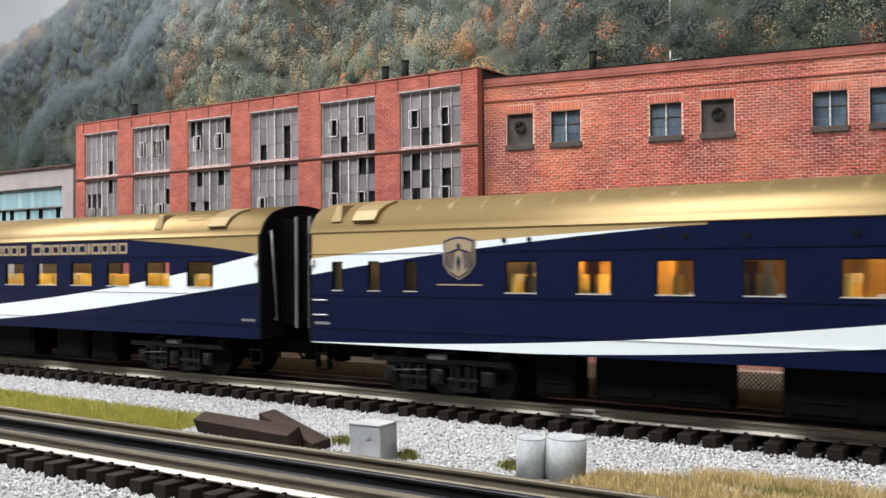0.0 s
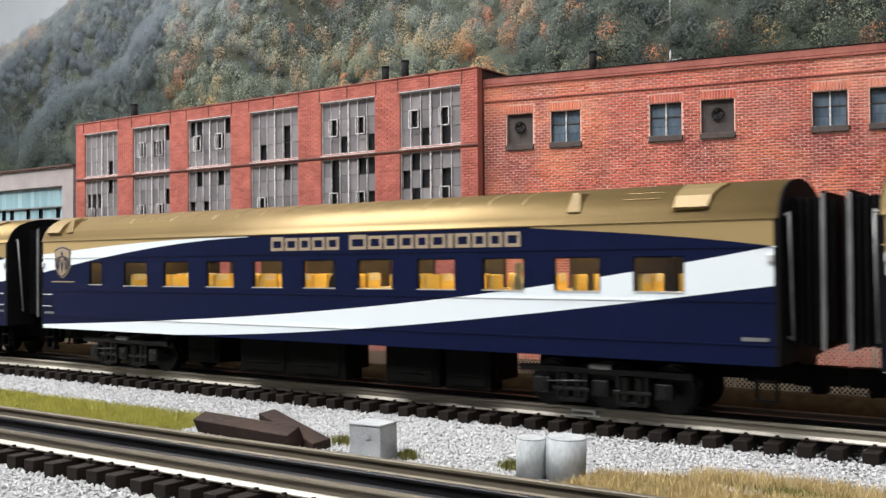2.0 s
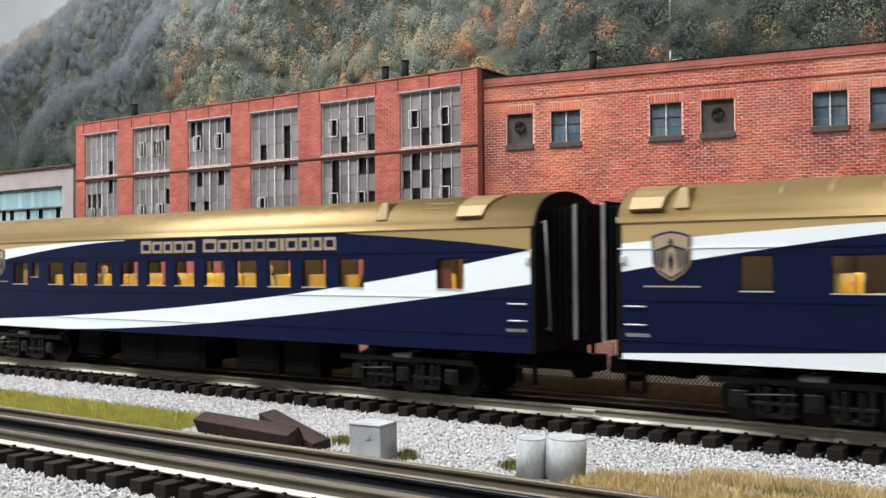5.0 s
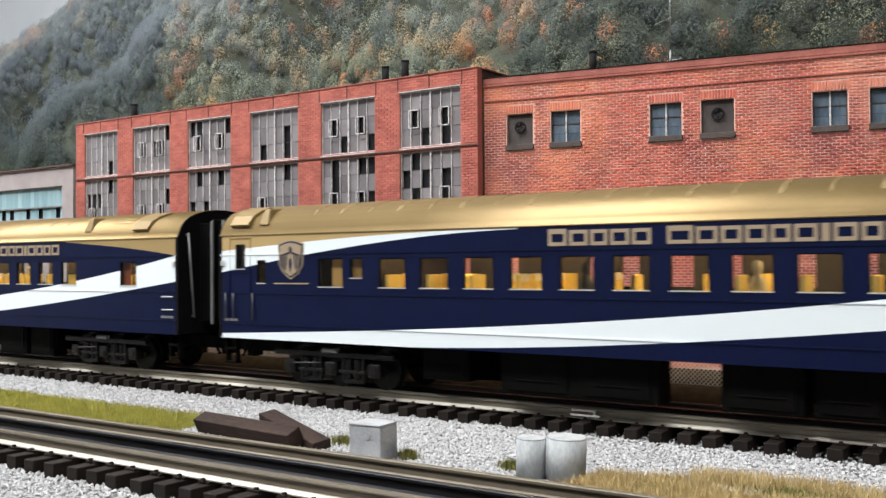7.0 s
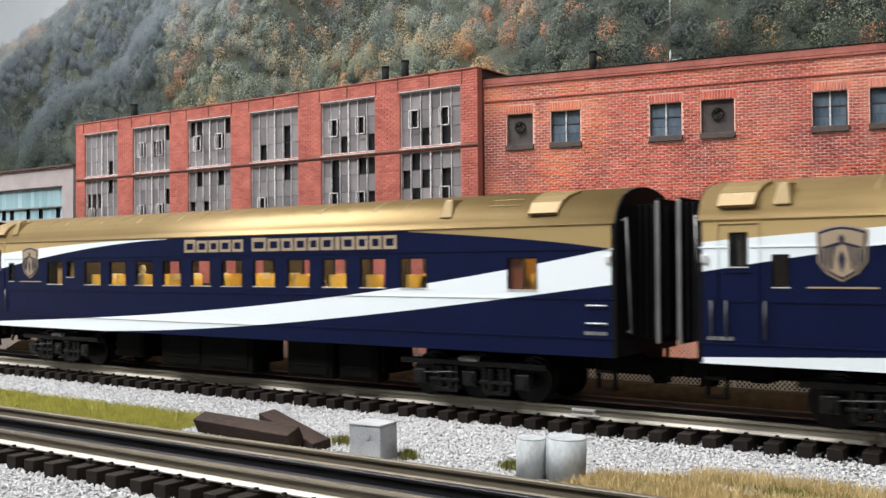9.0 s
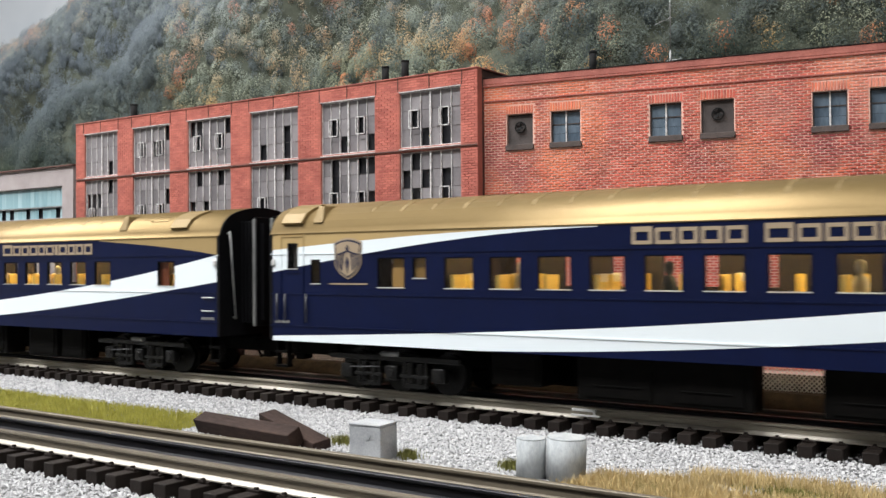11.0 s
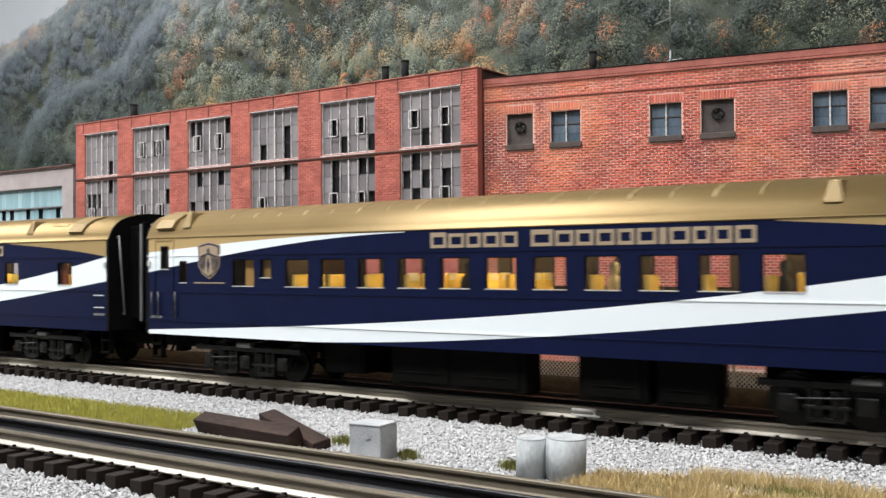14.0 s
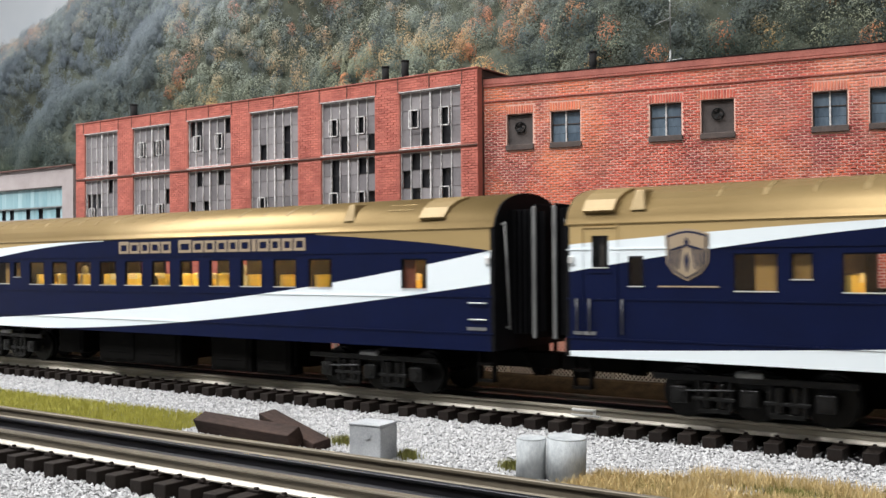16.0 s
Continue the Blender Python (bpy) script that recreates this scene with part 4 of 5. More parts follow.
def bogie(parent, x, name="bogie"):
    b = part(name, box(B(), -0.012, 0.012, -0.0215, 0.0215, 0.0225, 0.0290, 0.0006), "bogie_metal", parent, "black six-wheeled bogie")
    b.location = (x, 0, 0)
    for s in (-1, 1):
        y = s * 0.0245
        fr = B()
        box(fr, -0.0375, 0.0375, y - 0.0013, y + 0.0013, 0.0258, 0.0285, 0.0005)
        for k in (-0.0132, 0.0132):
            box(fr, k - 0.0060, k + 0.0060, y - 0.0010, y + 0.0010, 0.0140, 0.0160, 0.0004)
            box(fr, k - 0.0068, k - 0.0052, y - 0.0014, y + 0.0012, 0.0150, 0.0262, 0.0003)
            box(fr, k + 0.0052, k + 0.0068, y - 0.0014, y + 0.0012, 0.0150, 0.0262, 0.0003)
            box(fr, k - 0.0080, k + 0.0080, y + s * 0.0016 - 0.0005, y + s * 0.0016 + 0.0005, 0.0188, 0.0202, 0.0003)
        part("side_frame", fr, "bogie_metal", b)
        for k in (-0.0264, 0.0, 0.0264):
            jb = box(B(), k - 0.0034, k + 0.0034, y - 0.0021, y + 0.0021, 0.0172, 0.0238, 0.0006)
            rod(jb, (k, y, 0.0205), (k, y + s * 0.0030, 0.0205), 0.0019, 14)
            part("journal_box", jb, "bogie_metal", b)
        for k in (-0.0160, -0.0104, 0.0104, 0.0160):
            sp = turned(B(), k, y + s * 0.0004, [(0.0021 if i % 2 else 0.0014, 0.0160 + i * 0.0008) for i in range(13)])
            part("coil_spring", sp, "steel", b)
        cy = rod(B(), (-0.0045, y + s * 0.0022, 0.0292), (0.0050, y + s * 0.0022, 0.0292), 0.0013, 12)
        part("brake_cylinder", cy, "grey_metal", b)
        part("brake_rod", rod(B(), (-0.0235, y + s * 0.0024, 0.0222), (-0.0055, y + s * 0.0024, 0.0232), 0.00030, 8), "dull_metal", b)
    for k in (-0.0264, 0.0, 0.0264):
        w = rod(B(), (0, -0.0190, 0), (0, 0.0190, 0), 0.0014, 10)
        for s in (-1, 1):
            rod(w, (0, s * 0.0146, 0), (0, s * 0.0178, 0), WHEEL_R, 28)
            rod(w, (0, s * 0.0136, 0), (0, s * 0.0147, 0), WHEEL_R + 0.0009, 28)
            for q in range(4):
                a = q * math.pi / 2
                rod(w, (0.0052 * math.cos(a), s * 0.0177, 0.0052 * math.sin(a)), (0.0052 * math.cos(a), s * 0.0180, 0.0052 * math.sin(a)), 0.0011, 8)
        ws = part("wheelset", w, "steel", b)
        ws.location = (k, 0, RAIL_TOP + WHEEL_R)
    return b


def seat_mesh():
    bm = box(B(), -0.0042, -0.0022, -0.0052, 0.0052, 0.0000, 0.0215, 0.0006)
    box(bm, -0.0030, 0.0050, -0.0052, 0.0052, 0.0045, 0.0095, 0.0006)
    box(bm, -0.0020, 0.0030, -0.0015, 0.0015, 0.0, 0.0048)
    return bm


def carriage(name, spec, label):
    car = tagged(new(name), label, "railway carriage", group="carriages of the train")
    sh = spec["shift"]
    paint = "lounge_livery" if spec is LOUNGE else "livery"
    wins = [(a - sh, b - sh, c, d) for a, b, c, d in spec["small"] + spec["row"]]
    pick = random.Random(len(wins))
    far = []
    for a, b, c, d in (wins if spec is not LOUNGE else []):
        if c < 0.066:
            cut = (b - a) * pick.uniform(0.25, 0.5)
            far.append((a + cut, b, c, d) if pick.random() < 0.5 else (a, b - cut, c, d))
    body = part("body", side_wall(wins, -WALL_Y, -WALL_Y + 0.0012), paint, car, "navy side with gold field and white sweeping bands")
    part("body", side_wall(far, WALL_Y, WALL_Y - 0.0012), paint, car, "navy side with gold field and white sweeping bands")
    for z, t in ((0.0754, 0.0004), (0.0558, 0.0005), (0.0403, 0.0006)):
        for s in (-1, 1):
            ribs = B()
            x = -HALF
            for a, b, c, d in sorted(wins) if s < 0 else []:
                if c < z < d:
                    box(ribs, x, a - 0.001, -WALL_Y - 0.0003, -WALL_Y + 0.0002, z, z + t)
                    x = b + 0.001
            box(ribs, x, HALF, s * WALL_Y - 0.0003, s * WALL_Y + 0.0003, z, z + t)
            part("belt_rail", ribs, paint, car)
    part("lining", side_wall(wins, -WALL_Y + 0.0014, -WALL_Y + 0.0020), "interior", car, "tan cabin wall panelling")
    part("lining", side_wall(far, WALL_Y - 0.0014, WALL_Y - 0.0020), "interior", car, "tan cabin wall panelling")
    part("roof", sweep(B(), ROOF, -HALF - 0.0003, HALF + 0.0003, True, True), "roof", car, "satin gold arched roof")
    seams = B()
    x, k = -HALF + 0.060, 0
    while x < HALF - 0.095:
        half = 0.0011 if k % 2 else 0.0006
        strip = [(y, z0 + 0.00012) for y, z0 in ROOF[5:-5]]
        lower = [(y, z0 - 0.0003) for y, z0 in reversed(ROOF[5:-5])]
        sweep(seams, strip + lower, x - half, x + half)
        x, k = x + 0.0171, k + 1
    part("roof_seams", seams, "hatch", car, "raised pale gold roof seams")
    part("floor", box(B(), -HALF + 0.001, HALF - 0.001, -0.0300, 0.0300, 0.0368, FLOOR), "underframe", car)
    ends = [(-0.0316, 0.0334), (0.0316, 0.0334)] + [(y * 0.998, z) for y, z in reversed(ROOF)]
    for s in (-1, 1):
        e = part("end_wall", sweep(B(), ends, s * HALF - 0.0008, s * HALF + 0.0012), "black", car, "black end wall")
        for y in (-0.022, 0.022):
            rl = rod(B(), (s * (HALF + 0.0030), y, 0.0420), (s * (HALF + 0.0030), y * 1.18, 0.0880), 0.0005, 8)
            for z in (0.043, 0.087):
                rod(rl, (s * (HALF + 0.0008), y * (1.18 if z > 0.05 else 1.0), z), (s * (HALF + 0.0032), y * (1.18 if z > 0.05 else 1.0), z), 0.0005, 8)
            part("handrail", rl, "grey_metal", e)
        core = B()
        box(core, *sorted((s * (HALF + 0.0012), s * (HALF + 0.0156))), -0.0140, 0.0140, 0.0415, 0.0925)
        gangway = part("bellows", core, "black", car, "black folding gangway bellows")
        for i in range(4):
            x0 = s * (HALF + 0.0014 + 0.0026 * i)
            part("fold", box(B(), *sorted((x0, x0 + s * 0.0014)), -0.0165, 0.0165, 0.0400, 0.0935, 0.0003), "black", gangway)
        x0 = s * (HALF + 0.0118)
        part("face_plate", box(B(), min(x0, x0 + s * 0.0013), max(x0, x0 + s * 0.0013), -0.0172, 0.0172, 0.0385, 0.0955, 0.0003), "black", car, "black gangway face plate")
        for q in (-1, 1):
            part("plate_edge", box(B(), min(x0, x0 + s * 0.0016), max(x0, x0 + s * 0.0016), q * 0.0178 - 0.0006, q * 0.0178 + 0.0006, 0.0385, 0.0945, 0.0002), "grey_metal", car, "worn grey plate edge")
        for y in (-0.0275, 0.0275):
            st = B()
            for q in (-0.0035, 0.0035):
                box(st, s * 0.2145 + q - 0.0004, s * 0.2145 + q + 0.0004, y - 0.0015, y + 0.0015, 0.0200, 0.0372)
            for z in (0.0200, 0.0270):
                box(st, s * 0.2145 - 0.0039, s * 0.2145 + 0.0039, y - 0.0022, y + 0.0022, z, z + 0.0010)
            part("end_steps", st, "underframe", car)
        cp = box(B(), *sorted((s * 0.200, s * (HALF + 0.0166))), -0.0045, 0.0045, 0.0242, 0.0312, 0.0005)
        box(cp, *sorted((s * (HALF + 0.004), s * (HALF + 0.0100))), -0.0036, 0.0036, 0.0210, 0.0275, 0.0006)
        box(cp, *sorted((s * 0.200, s * 0.212)), -0.0030, 0.0030, 0.0255, 0.0370)
        rod(cp, (s * (HALF - 0.002), -0.009, 0.0365), (s * (HALF + 0.008), -0.008, 0.0215), 0.0008, 8)
        part("coupler", cp, "underframe", car)
        if not (s < 0 and spec["door"]) and not (s > 0 and spec is DINER):
            for z in (0.0465, 0.0535):
                part("grab_iron", rod(B(), (s * (HALF - 0.0115), -WALL_Y - 0.0008, z), (s * (HALF - 0.0025), -WALL_Y - 0.0008, z), 0.00032, 8), "silver", car)
        part("marker_lamp", box(B(), *sorted((s * (HALF - 0.0010), s * (HALF - 0.0032))), -WALL_Y - 0.0009, -WALL_Y, 0.0700, 0.0730, 0.0003), "silver", car)
        part("number_plate", box(B(), *sorted((s * (HALF - 0.0030), s * (HALF - 0.0125))), -WALL_Y - 0.0002, -WALL_Y + 0.0001, 0.0419, 0.0432), "grey_metal", car)

    def ventilator(x):
        bm = B()
        vs = [bm.verts.new(p) for p in ((x - 0.0034, -0.0303, 0.0902), (x + 0.0034, -0.0303, 0.0902), (x + 0.0018, -0.0272, 0.0985), (x - 0.0018, -0.0272, 0.0985),
                                        (x - 0.0034, -0.0180, 0.0975), (x + 0.0034, -0.0180, 0.0975), (x + 0.0018, -0.0180, 0.0992), (x - 0.0018, -0.0180, 0.0992))]
        fs = [bm.faces.new([vs[i] for i in q]) for q in ((0, 1, 2, 3), (1, 5, 6, 2), (5, 4, 7, 6), (4, 0, 3, 7), (3, 2, 6, 7), (0, 4, 5, 1))]
        bmesh.ops.bevel(bm, geom=list({e for f in fs for e in f.edges}), offset=0.0006, segments=2, affect="EDGES", profile=0.5)
        part("roof_ventilator", bm, "hatch", car, "small gold roof ventilator")

    def hatch(x, w, slope):
        outer = [(-0.0314, 0.0908), (-0.0281, 0.0953), (-0.0236, 0.0981), (-0.0172, 0.1003)]
        inner = [(-0.0165, 0.0988), (-0.0228, 0.0966), (-0.0268, 0.0940), (-0.0298, 0.0898)]
        bm = sweep(B(), outer + inner, x - w, x + w)
        for v in bm.verts:
            if v.co.x > x and v.co.y > -0.030:
                v.co.x += slope * (v.co.y + 0.0306) / 0.0134
        part("roof_hatch", bm, "hatch", car, "gold roof hatch")

    ventilator(spec["vent"] - sh)
    hatch(spec["hatch"] - sh, 0.0065, 0.003)
    ventilator(0.3655 - 0.2257)
    hatch(0.4140 - 0.2257, 0.0065, 0.004)
    pn = B()
    c0, c1, c2, c3 = (0.1600, -0.0266, 0.0948), (0.1745, -0.0266, 0.0948), (0.1745, -0.0222, 0.0974), (0.1600, -0.0222, 0.0974)
    for p, q in ((c0, c1), (c1, c2), (c2, c3), (c3, c0)):
        rod(pn, p, q, 0.00013, 6)
    part("roof_panel", pn, "roof", car)

    # windows with sills and panes
    for a, b, c, d in wins:
        fr = B()
        box(fr, a, b, -WALL_Y - 0.0003, -WALL_Y + 0.0008, c - 0.0003, c + 0.0001)
        w = part("window", fr, "silver", car)
        fm = B()
        for q in ((a, a + 0.0005, c, d), (b - 0.0005, b, c, d), (a, b, d - 0.0005, d)):
            box(fm, q[0], q[1], -WALL_Y + 0.0002, -WALL_Y + 0.0014, q[2], q[3])
        part("window_frame", fm, "black", w)
        pane = part("pane", box(B(), a + 0.0001, b - 0.0001, -WALL_Y + 0.0006, -WALL_Y + 0.0008, c + 0.0001, d - 0.0001), "car_glass", w)
        pane.visible_shadow = False

    def curtain(x0, x1, z0, z1, mat, lab):
        part("curtain", box(B(), x0 - sh, x1 - sh, -0.0288, -0.0283, z0 - 0.001, z1 + 0.001), mat, car, lab)

    if spec["door"]:
        # two ochre panels added for the warm lit look of the small windows
        curtain(0.0735, 0.0810, 0.0597, 0.0733, "curtain", "ochre panel standing for the lamplit cabin")
        curtain(0.0855, 0.0950, 0.0640, 0.0733, "curtain", "ochre panel standing for the lamplit cabin")
        curtain(0.3890, 0.3965, 0.0594, 0.0727, "red_wood", "red-brown wooden door panel")
        part("cabin_panel", box(B(), 0.360 - sh, 0.415 - sh, 0.006, 0.0068, FLOOR, 0.0840), "ochre_panel", car, "ochre wall panel in lamplight")

    # crest and lettering as plain shapes
    a, b = (v - sh for v in spec["shield"])
    m, h, y = (a + b) / 2, (b - a) / 2, -WALL_Y

    def shield(k, y0):
        pts = [(-0.92, 0.0808), (-0.45, 0.0822), (0, 0.0828), (0.45, 0.0822), (0.92, 0.0808), (0.86, 0.0700), (0.55, 0.0660), (0, 0.0632), (-0.55, 0.0660), (-0.86, 0.0700)]
        bm = B()
        lo = [bm.verts.new((m + x * h * k, y, 0.0725 + (z - 0.0725) * k)) for x, z in pts]
        hi = [bm.verts.new((m + x * h * k, y - y0, 0.0725 + (z - 0.0725) * k)) for x, z in pts]
        for i in range(len(pts)):
            bm.faces.new((lo[i], lo[(i + 1) % len(pts)], hi[(i + 1) % len(pts)], hi[i]))
        bm.faces.new(hi)
        return bm

    crest = part("crest", shield(1.0, 0.0003), "tan_trim", car, "tan shield-shaped crest with navy lines")
    part("crest_ring", shield(0.92, 0.00045), "navy", crest)
    part("crest_field", shield(0.84, 0.0006), "tan_trim", crest)
    def crest_piece(pts):
        bm = B()
        lo = [bm.verts.new((m + x * h, y - 0.0005, z)) for x, z in pts]
        hi = [bm.verts.new((m + x * h, y - 0.0008, z)) for x, z in pts]
        for i in range(len(pts)):
            bm.faces.new((lo[i], lo[(i + 1) % len(pts)], hi[(i + 1) % len(pts)], hi[i]))
        bm.faces.new(hi)
        part("crest_bar", bm, "navy", crest)

    crest_piece([(0, 0.0796), (0.10, 0.0780), (0.05, 0.0762), (-0.05, 0.0762), (-0.10, 0.0780)])
    crest_piece([(0, 0.0742), (0.13, 0.0712), (0, 0.0662), (-0.13, 0.0712)])
    for s in (-1, 1):
        crest_piece([(s * 0.06, 0.0768), (s * 0.66, 0.0752), (s * 0.70, 0.0744), (s * 0.10, 0.0757)])
        for k in range(3):
            x, top_z = 0.22 + 0.19 * k, 0.0750 - 0.0004 * k
            crest_piece([(s * x, top_z), (s * (x + 0.09), top_z), (s * (x + 0.20 - 0.05 * k), 0.0678 + 0.0010 * k), (s * (x + 0.12 - 0.05 * k), 0.0676 + 0.0010 * k)])
    part("crest_line", box(B(), m - h * 1.25, m + h * 1.25, y - 0.0002, y + 0.0001, 0.0609, 0.0615), "tan_trim", car)
    if spec["text"]:
        x0, x1 = (v - sh for v in spec["text"])
        widths = (1.12, 1.1, 1.0, 1.08, 1.05, 0.62, 1.32, 1.1, 1.04, 1.06, 0.96, 1.08, 0.46, 1.06, 0.94, 0.94, 1.02)
        step = (x1 - x0) / sum(widths)
        x = x0
        for i, wide in enumerate(widths):
            if i != 5:
                big = 0.0006 if i in (0, 6) else 0.0
                a, b = x + step * 0.07, x + step * (wide - 0.07)
                gap = [(a + 0.0014, b - 0.0014, 0.0786, 0.0820)] if wide > 0.6 else []
                bm = wall_with_holes(B(), a, b, 0.0772, 0.0834 + big, 0.00035, gap)
                bmesh.ops.translate(bm, verts=bm.verts, vec=(0, y - 0.00025, 0))
                part("lettering_block", bm, "tan_trim", car)
            x += step * wide
    if spec["door"]:
        dr = B()
        a, b = 0.0062 - sh, 0.0215 - sh
        for q in ((a, a + 0.0005, 0.042, 0.0852), (b - 0.0005, b, 0.042, 0.0852), (a, b, 0.0840, 0.0845), (a + 0.003, b - 0.003, 0.0664, 0.0669)):
            box(dr, q[0], q[1], y - 0.0004, y + 0.0001, q[2], q[3])
        door = part("door", dr, paint, car)
        for x in (a - 0.002, b + 0.002, a + 0.0035):
            part("handrail", rod(B(), (x, y - 0.0010, 0.0425), (x, y - 0.0010, 0.0562), 0.00038, 8), "dull_metal", door)
    if spec is LOUNGE:
        for px in (0.1180, 0.1300, 0.1520, 0.1620, 0.1870, 0.1960, 0.2190, 0.2560):
            part("porthole", rod(B(), (px - sh, y - 0.0003, 0.0800), (px - sh, y + 0.0002, 0.0800), 0.0011, 14), "steel", car)

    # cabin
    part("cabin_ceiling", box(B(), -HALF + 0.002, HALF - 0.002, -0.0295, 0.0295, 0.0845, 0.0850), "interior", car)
    lights = B()
    for k in range(9):
        x = -0.19 + k * 0.0475
        if (spec["door"] and x < -0.16) or (spec is LOUNGE and k in (4, 6, 7)):
            continue
        box(lights, x - 0.014, x + 0.014, -0.003, 0.003, 0.0838, 0.0844)
    part("cabin_light", lights, "cabin_light", car, "warm glowing ceiling light strip")
    for x in (spec["row"][0][0] - sh - 0.005, 0.158, -0.205, 0.205):
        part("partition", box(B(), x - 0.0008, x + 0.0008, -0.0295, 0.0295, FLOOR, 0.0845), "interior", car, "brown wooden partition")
    seat0 = None
    r = random.Random(len(spec["row"]))
    x = spec["row"][0][0] - sh + 0.004
    while x < 0.200:
        for yy in (-0.0215, -0.0095, 0.0105, 0.0220):
            for turn in ((0, 180) if spec["seats"] > 0.03 else (0,)):
                xx = x + (0.0185 if turn else 0)
                if r.random() < 0.40:
                    continue
                if xx > 0.200 or abs(xx - 0.158) < 0.006:
                    continue
                if seat0 is None:
                    seat0 = part("seat", seat_mesh(), "seat", car, "mustard yellow seat")
                    seat0.matrix_basis = pose(xx, yy, FLOOR, 0, 0, turn)
                else:
                    share("seat", seat0.data, car, pose(xx, yy, FLOOR, 0, 0, turn + r.uniform(-3, 3)))
                # white caps put the lamplit brightness of some seat tops into colour
                if r.random() < 0.45:
                    side = -0.0032 if turn == 0 else 0.0032
                    part("headrest_cover", box(B(), xx + side - 0.0013, xx + side + 0.0013, yy - 0.0036, yy + 0.0036, FLOOR + 0.0185, FLOOR + 0.0219, 0.0004), "linen", car, "white cap for a seat's bright lit top")
        if spec["seats"] > 0.03:
            for yy in (-0.0155, 0.0165):
                part("table", box(B(), x + 0.0060, x + 0.0125, yy - 0.009, yy + 0.009, FLOOR + 0.0135, FLOOR + 0.0148, 0.0003), "linen", car, "small table with white linen")
        x += spec["seats"]

    if spec is LOUNGE:
        part("corridor_wall", box(B(), -0.13, 0.19, 0.0040, 0.0048, FLOOR, 0.0840), "ochre_panel", car, "ochre corridor wall in lamplight")
        for k in range(9):
            x = spec["row"][k][0] - sh - (0.004 if k % 2 else -0.003)
            part("cabin_panel", box(B(), x - 0.005, x + 0.002, -0.0060, -0.0052, FLOOR, 0.0800 if k % 3 else 0.0705), "red_wood" if k % 2 else "ochre_panel", car)

    def figurine(x, y, cloth):
        """A small plain seated shape: a rounded trunk with a knob on it."""
        bm = turned(B(), x, y, [(0.0022, FLOOR + 0.0090), (0.0030, FLOOR + 0.0120), (0.0031, FLOOR + 0.0175), (0.0022, FLOOR + 0.0205), (0.0010, FLOOR + 0.0213),
                                (0.0015, FLOOR + 0.0222), (0.0020, FLOOR + 0.0240), (0.0016, FLOOR + 0.0260), (0.0006, FLOOR + 0.0268)], 14)
        part("figurine", bm, cloth, car, "small plain seated model figurine")

    for k, (a, b, c, d) in enumerate(spec["row"][:-1]):
        if k % 3 == (0 if spec is LOUNGE else 1):
            figurine((a + b) / 2 - sh - 0.004, -0.0150 + 0.004 * (k % 2), "pale_cloth" if k % 2 else "dark_cloth")

    # equipment under the floor, with dark fillers added to keep the space beneath black
    part("centre_sill", box(B(), -HALF + 0.004, HALF - 0.004, 0.004, 0.016, 0.0318, 0.0372), "underframe", car)
    # long dark filler above each bogie hides the lit wall beyond
    for s in (-1, 1):
        part("body_bolster", box(B(), *sorted((s * 0.1075, s * 0.2190)), 0.000, 0.020, 0.0248, 0.0372), "underframe", car)
    if spec is LOUNGE:
        units = ((-0.1000, -0.0820, 0.0150, -0.025, -0.012), (-0.0735, -0.0195, 0.0155, -0.024, -0.012), (0.0000, 0.0560, 0.0145, -0.025, -0.010),
                 (0.0900, 0.1010, 0.0205, -0.022, -0.008), (-0.0800, -0.0420, 0.0160, 0.006, 0.022))
    else:
        units = ((-0.0964, -0.0718, 0.0185, -0.024, 0.000), (-0.0550, 0.0160, 0.0150, -0.025, -0.012), (0.0400, 0.0700, 0.0150, -0.025, -0.012),
                 (0.0730, 0.0965, 0.0150, -0.024, -0.014), (0.0995, 0.1003, 0.0200, -0.024, -0.022), (-0.1150, -0.0070, 0.0160, 0.004, 0.022),
                 (0.0420, 0.0840, 0.0160, 0.004, 0.022))
    # boxes that start beyond y 0 are added dark fillers as well
    for a, b, z, y0, y1 in units:
        eq = part("equipment_box", box(B(), a, b, y0, y1, z, 0.0372, min(0.0008, (b - a) / 4)), "underframe", car)
        if b - a < 0.01 or y0 > 0:
            continue
        n = max(1, int((b - a) / 0.024))
        for i in range(n):
            q, w = a + (b - a) * (i + 0.5) / n, (b - a) / n * 0.40
            part("hatch_door", box(B(), q - w, q + w, y0 - 0.0005, y0 + 0.0001, z + 0.0020, 0.0335), "underframe", eq)
            part("hatch_handle", rod(B(), (q - w * 0.7, y0 - 0.0009, z + 0.0065), (q + w * 0.7, y0 - 0.0009, z + 0.0065), 0.00018, 6), "underframe", eq)
    bogie(car, -HALF + 0.0705)
    bogie(car, HALF - 0.0705)
    return car


lounge = carriage("lounge_car", LOUNGE, "navy, gold and white lounge carriage with lit windows")
diner = carriage("dining_car", DINER, "navy, gold and white dining carriage with wide lit windows")
coach = carriage("passenger_coach", COACH, "navy, gold and white passenger coach with lit windows")
cars = [(lounge, -0.0948), (diner, -0.5680), (coach, -1.0450)]
for x in (-1.5180, -1.9950, -2.4690):
    cars.append((copy_thing(coach, pose(x, 0, 0)), x))

# housings on the ceiling over all lamps, the fill lamps too; none in view
for x, y, z, w, d, _ in LAMPS:
    f = tagged(new("ceiling_light"), "white housing of an unseen lamp", "ceiling light", group="ceiling lights")
    f.location = (x, y, 1.4)
    part("housing", box(B(), -w / 2 - 0.02, w / 2 + 0.02, -d / 2 - 0.02, d / 2 + 0.02, -0.030, 0.0, 0.004), "linen", f)


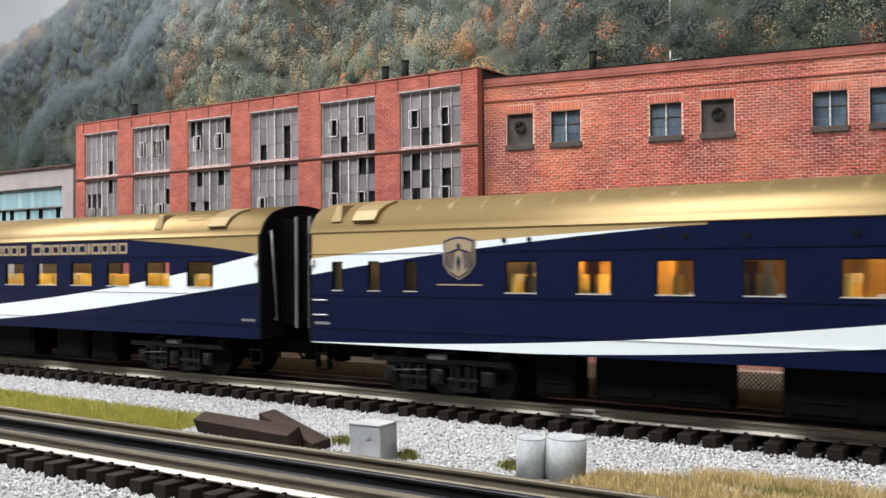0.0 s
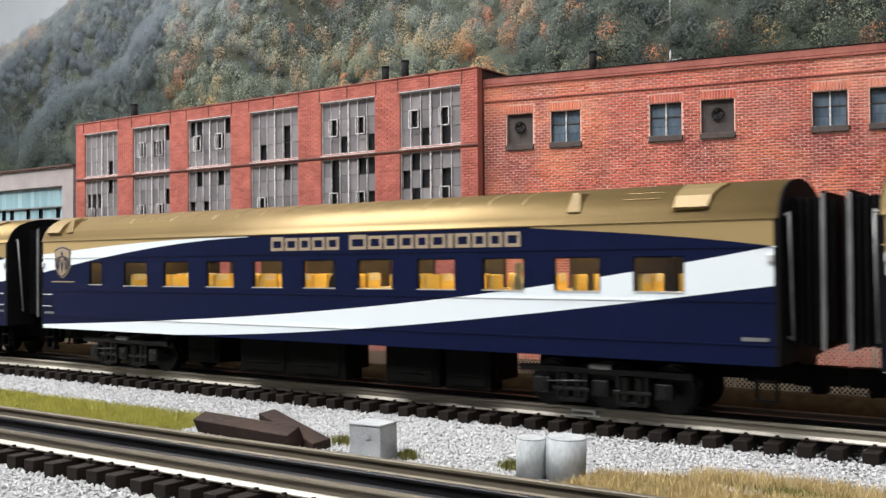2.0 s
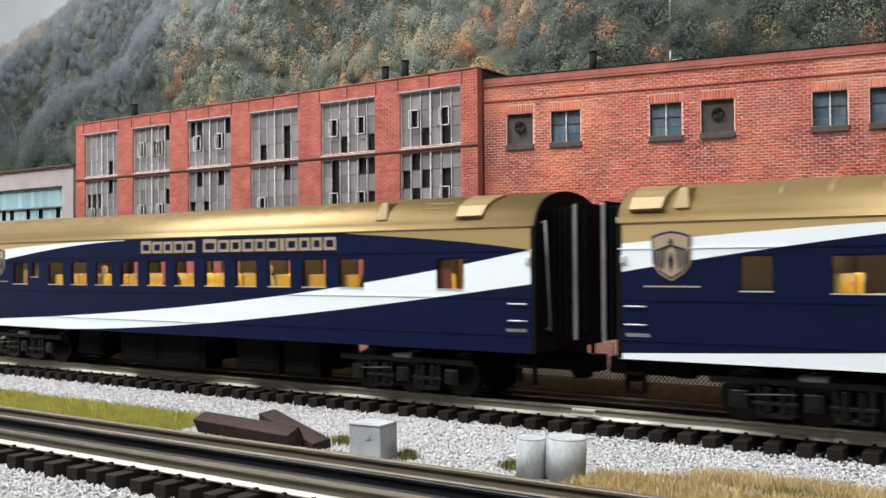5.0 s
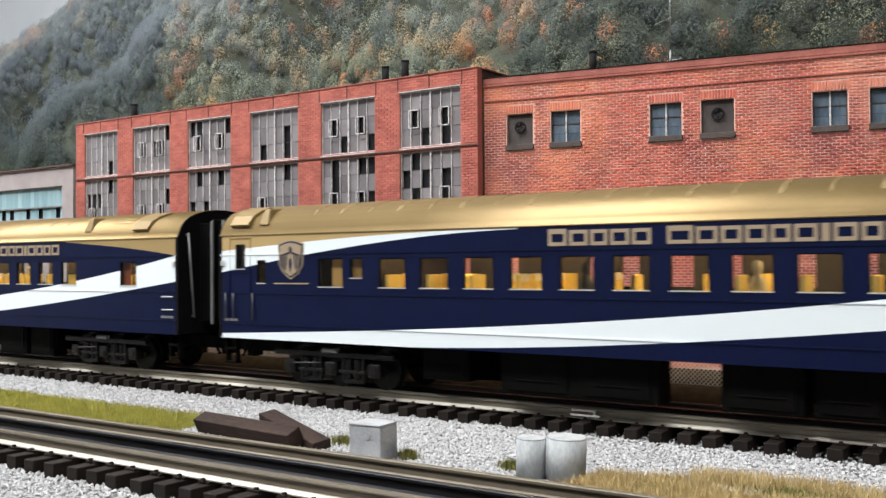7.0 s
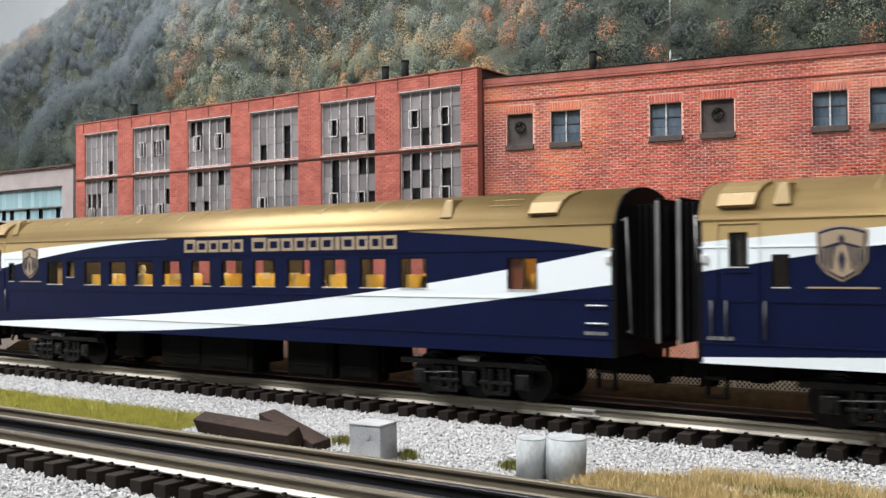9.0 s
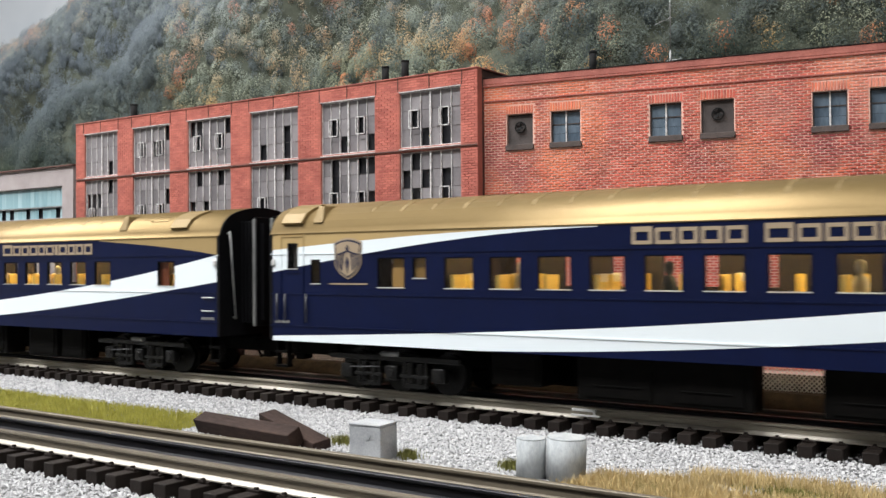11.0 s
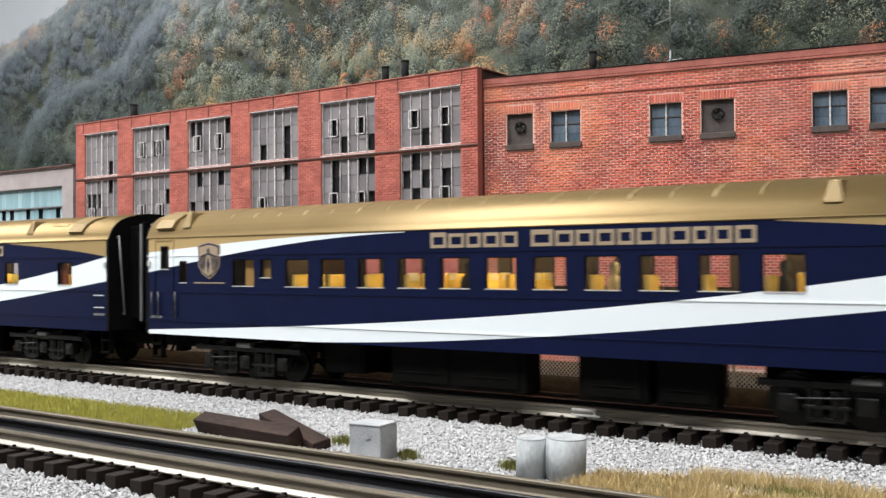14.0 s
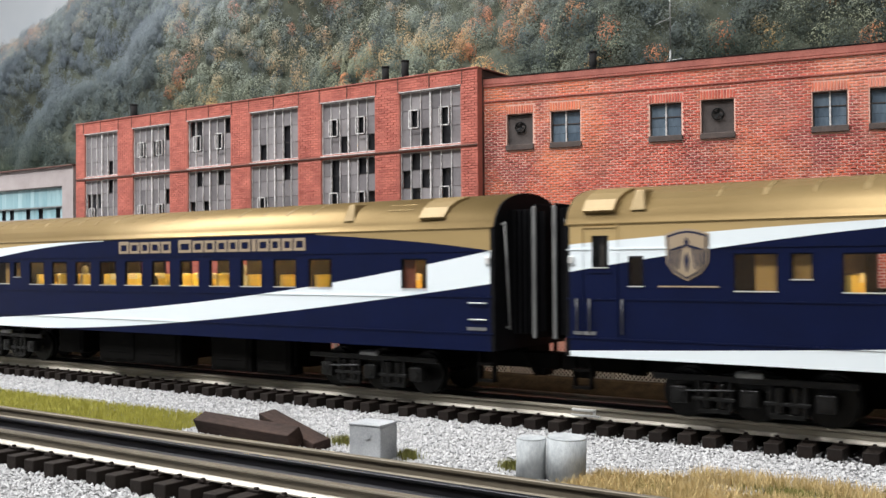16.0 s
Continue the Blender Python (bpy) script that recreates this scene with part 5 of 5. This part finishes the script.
def motions():
    """The train rolls along its track; its wheels turn as it goes."""
    ts, ss = [t for t, _ in TRAVEL], [s for _, s in TRAVEL]
    for car, x in cars:
        walk(car, [(t, pose(x + s, TRAIN_Y, 0)) for t, s in TRAVEL])
        for b in car.children:
            if not b.name.startswith("bogie"):
                continue
            for w in b.children:
                if w.name.startswith("wheelset"):
                    at = w.location.copy()
                    walk(w, [(k / 10, pose(at.x, at.y, at.z, 0, math.degrees(float(np.interp(k / 10, ts, ss)) / WHEEL_R), 0)) for k in range(161)])


motions()
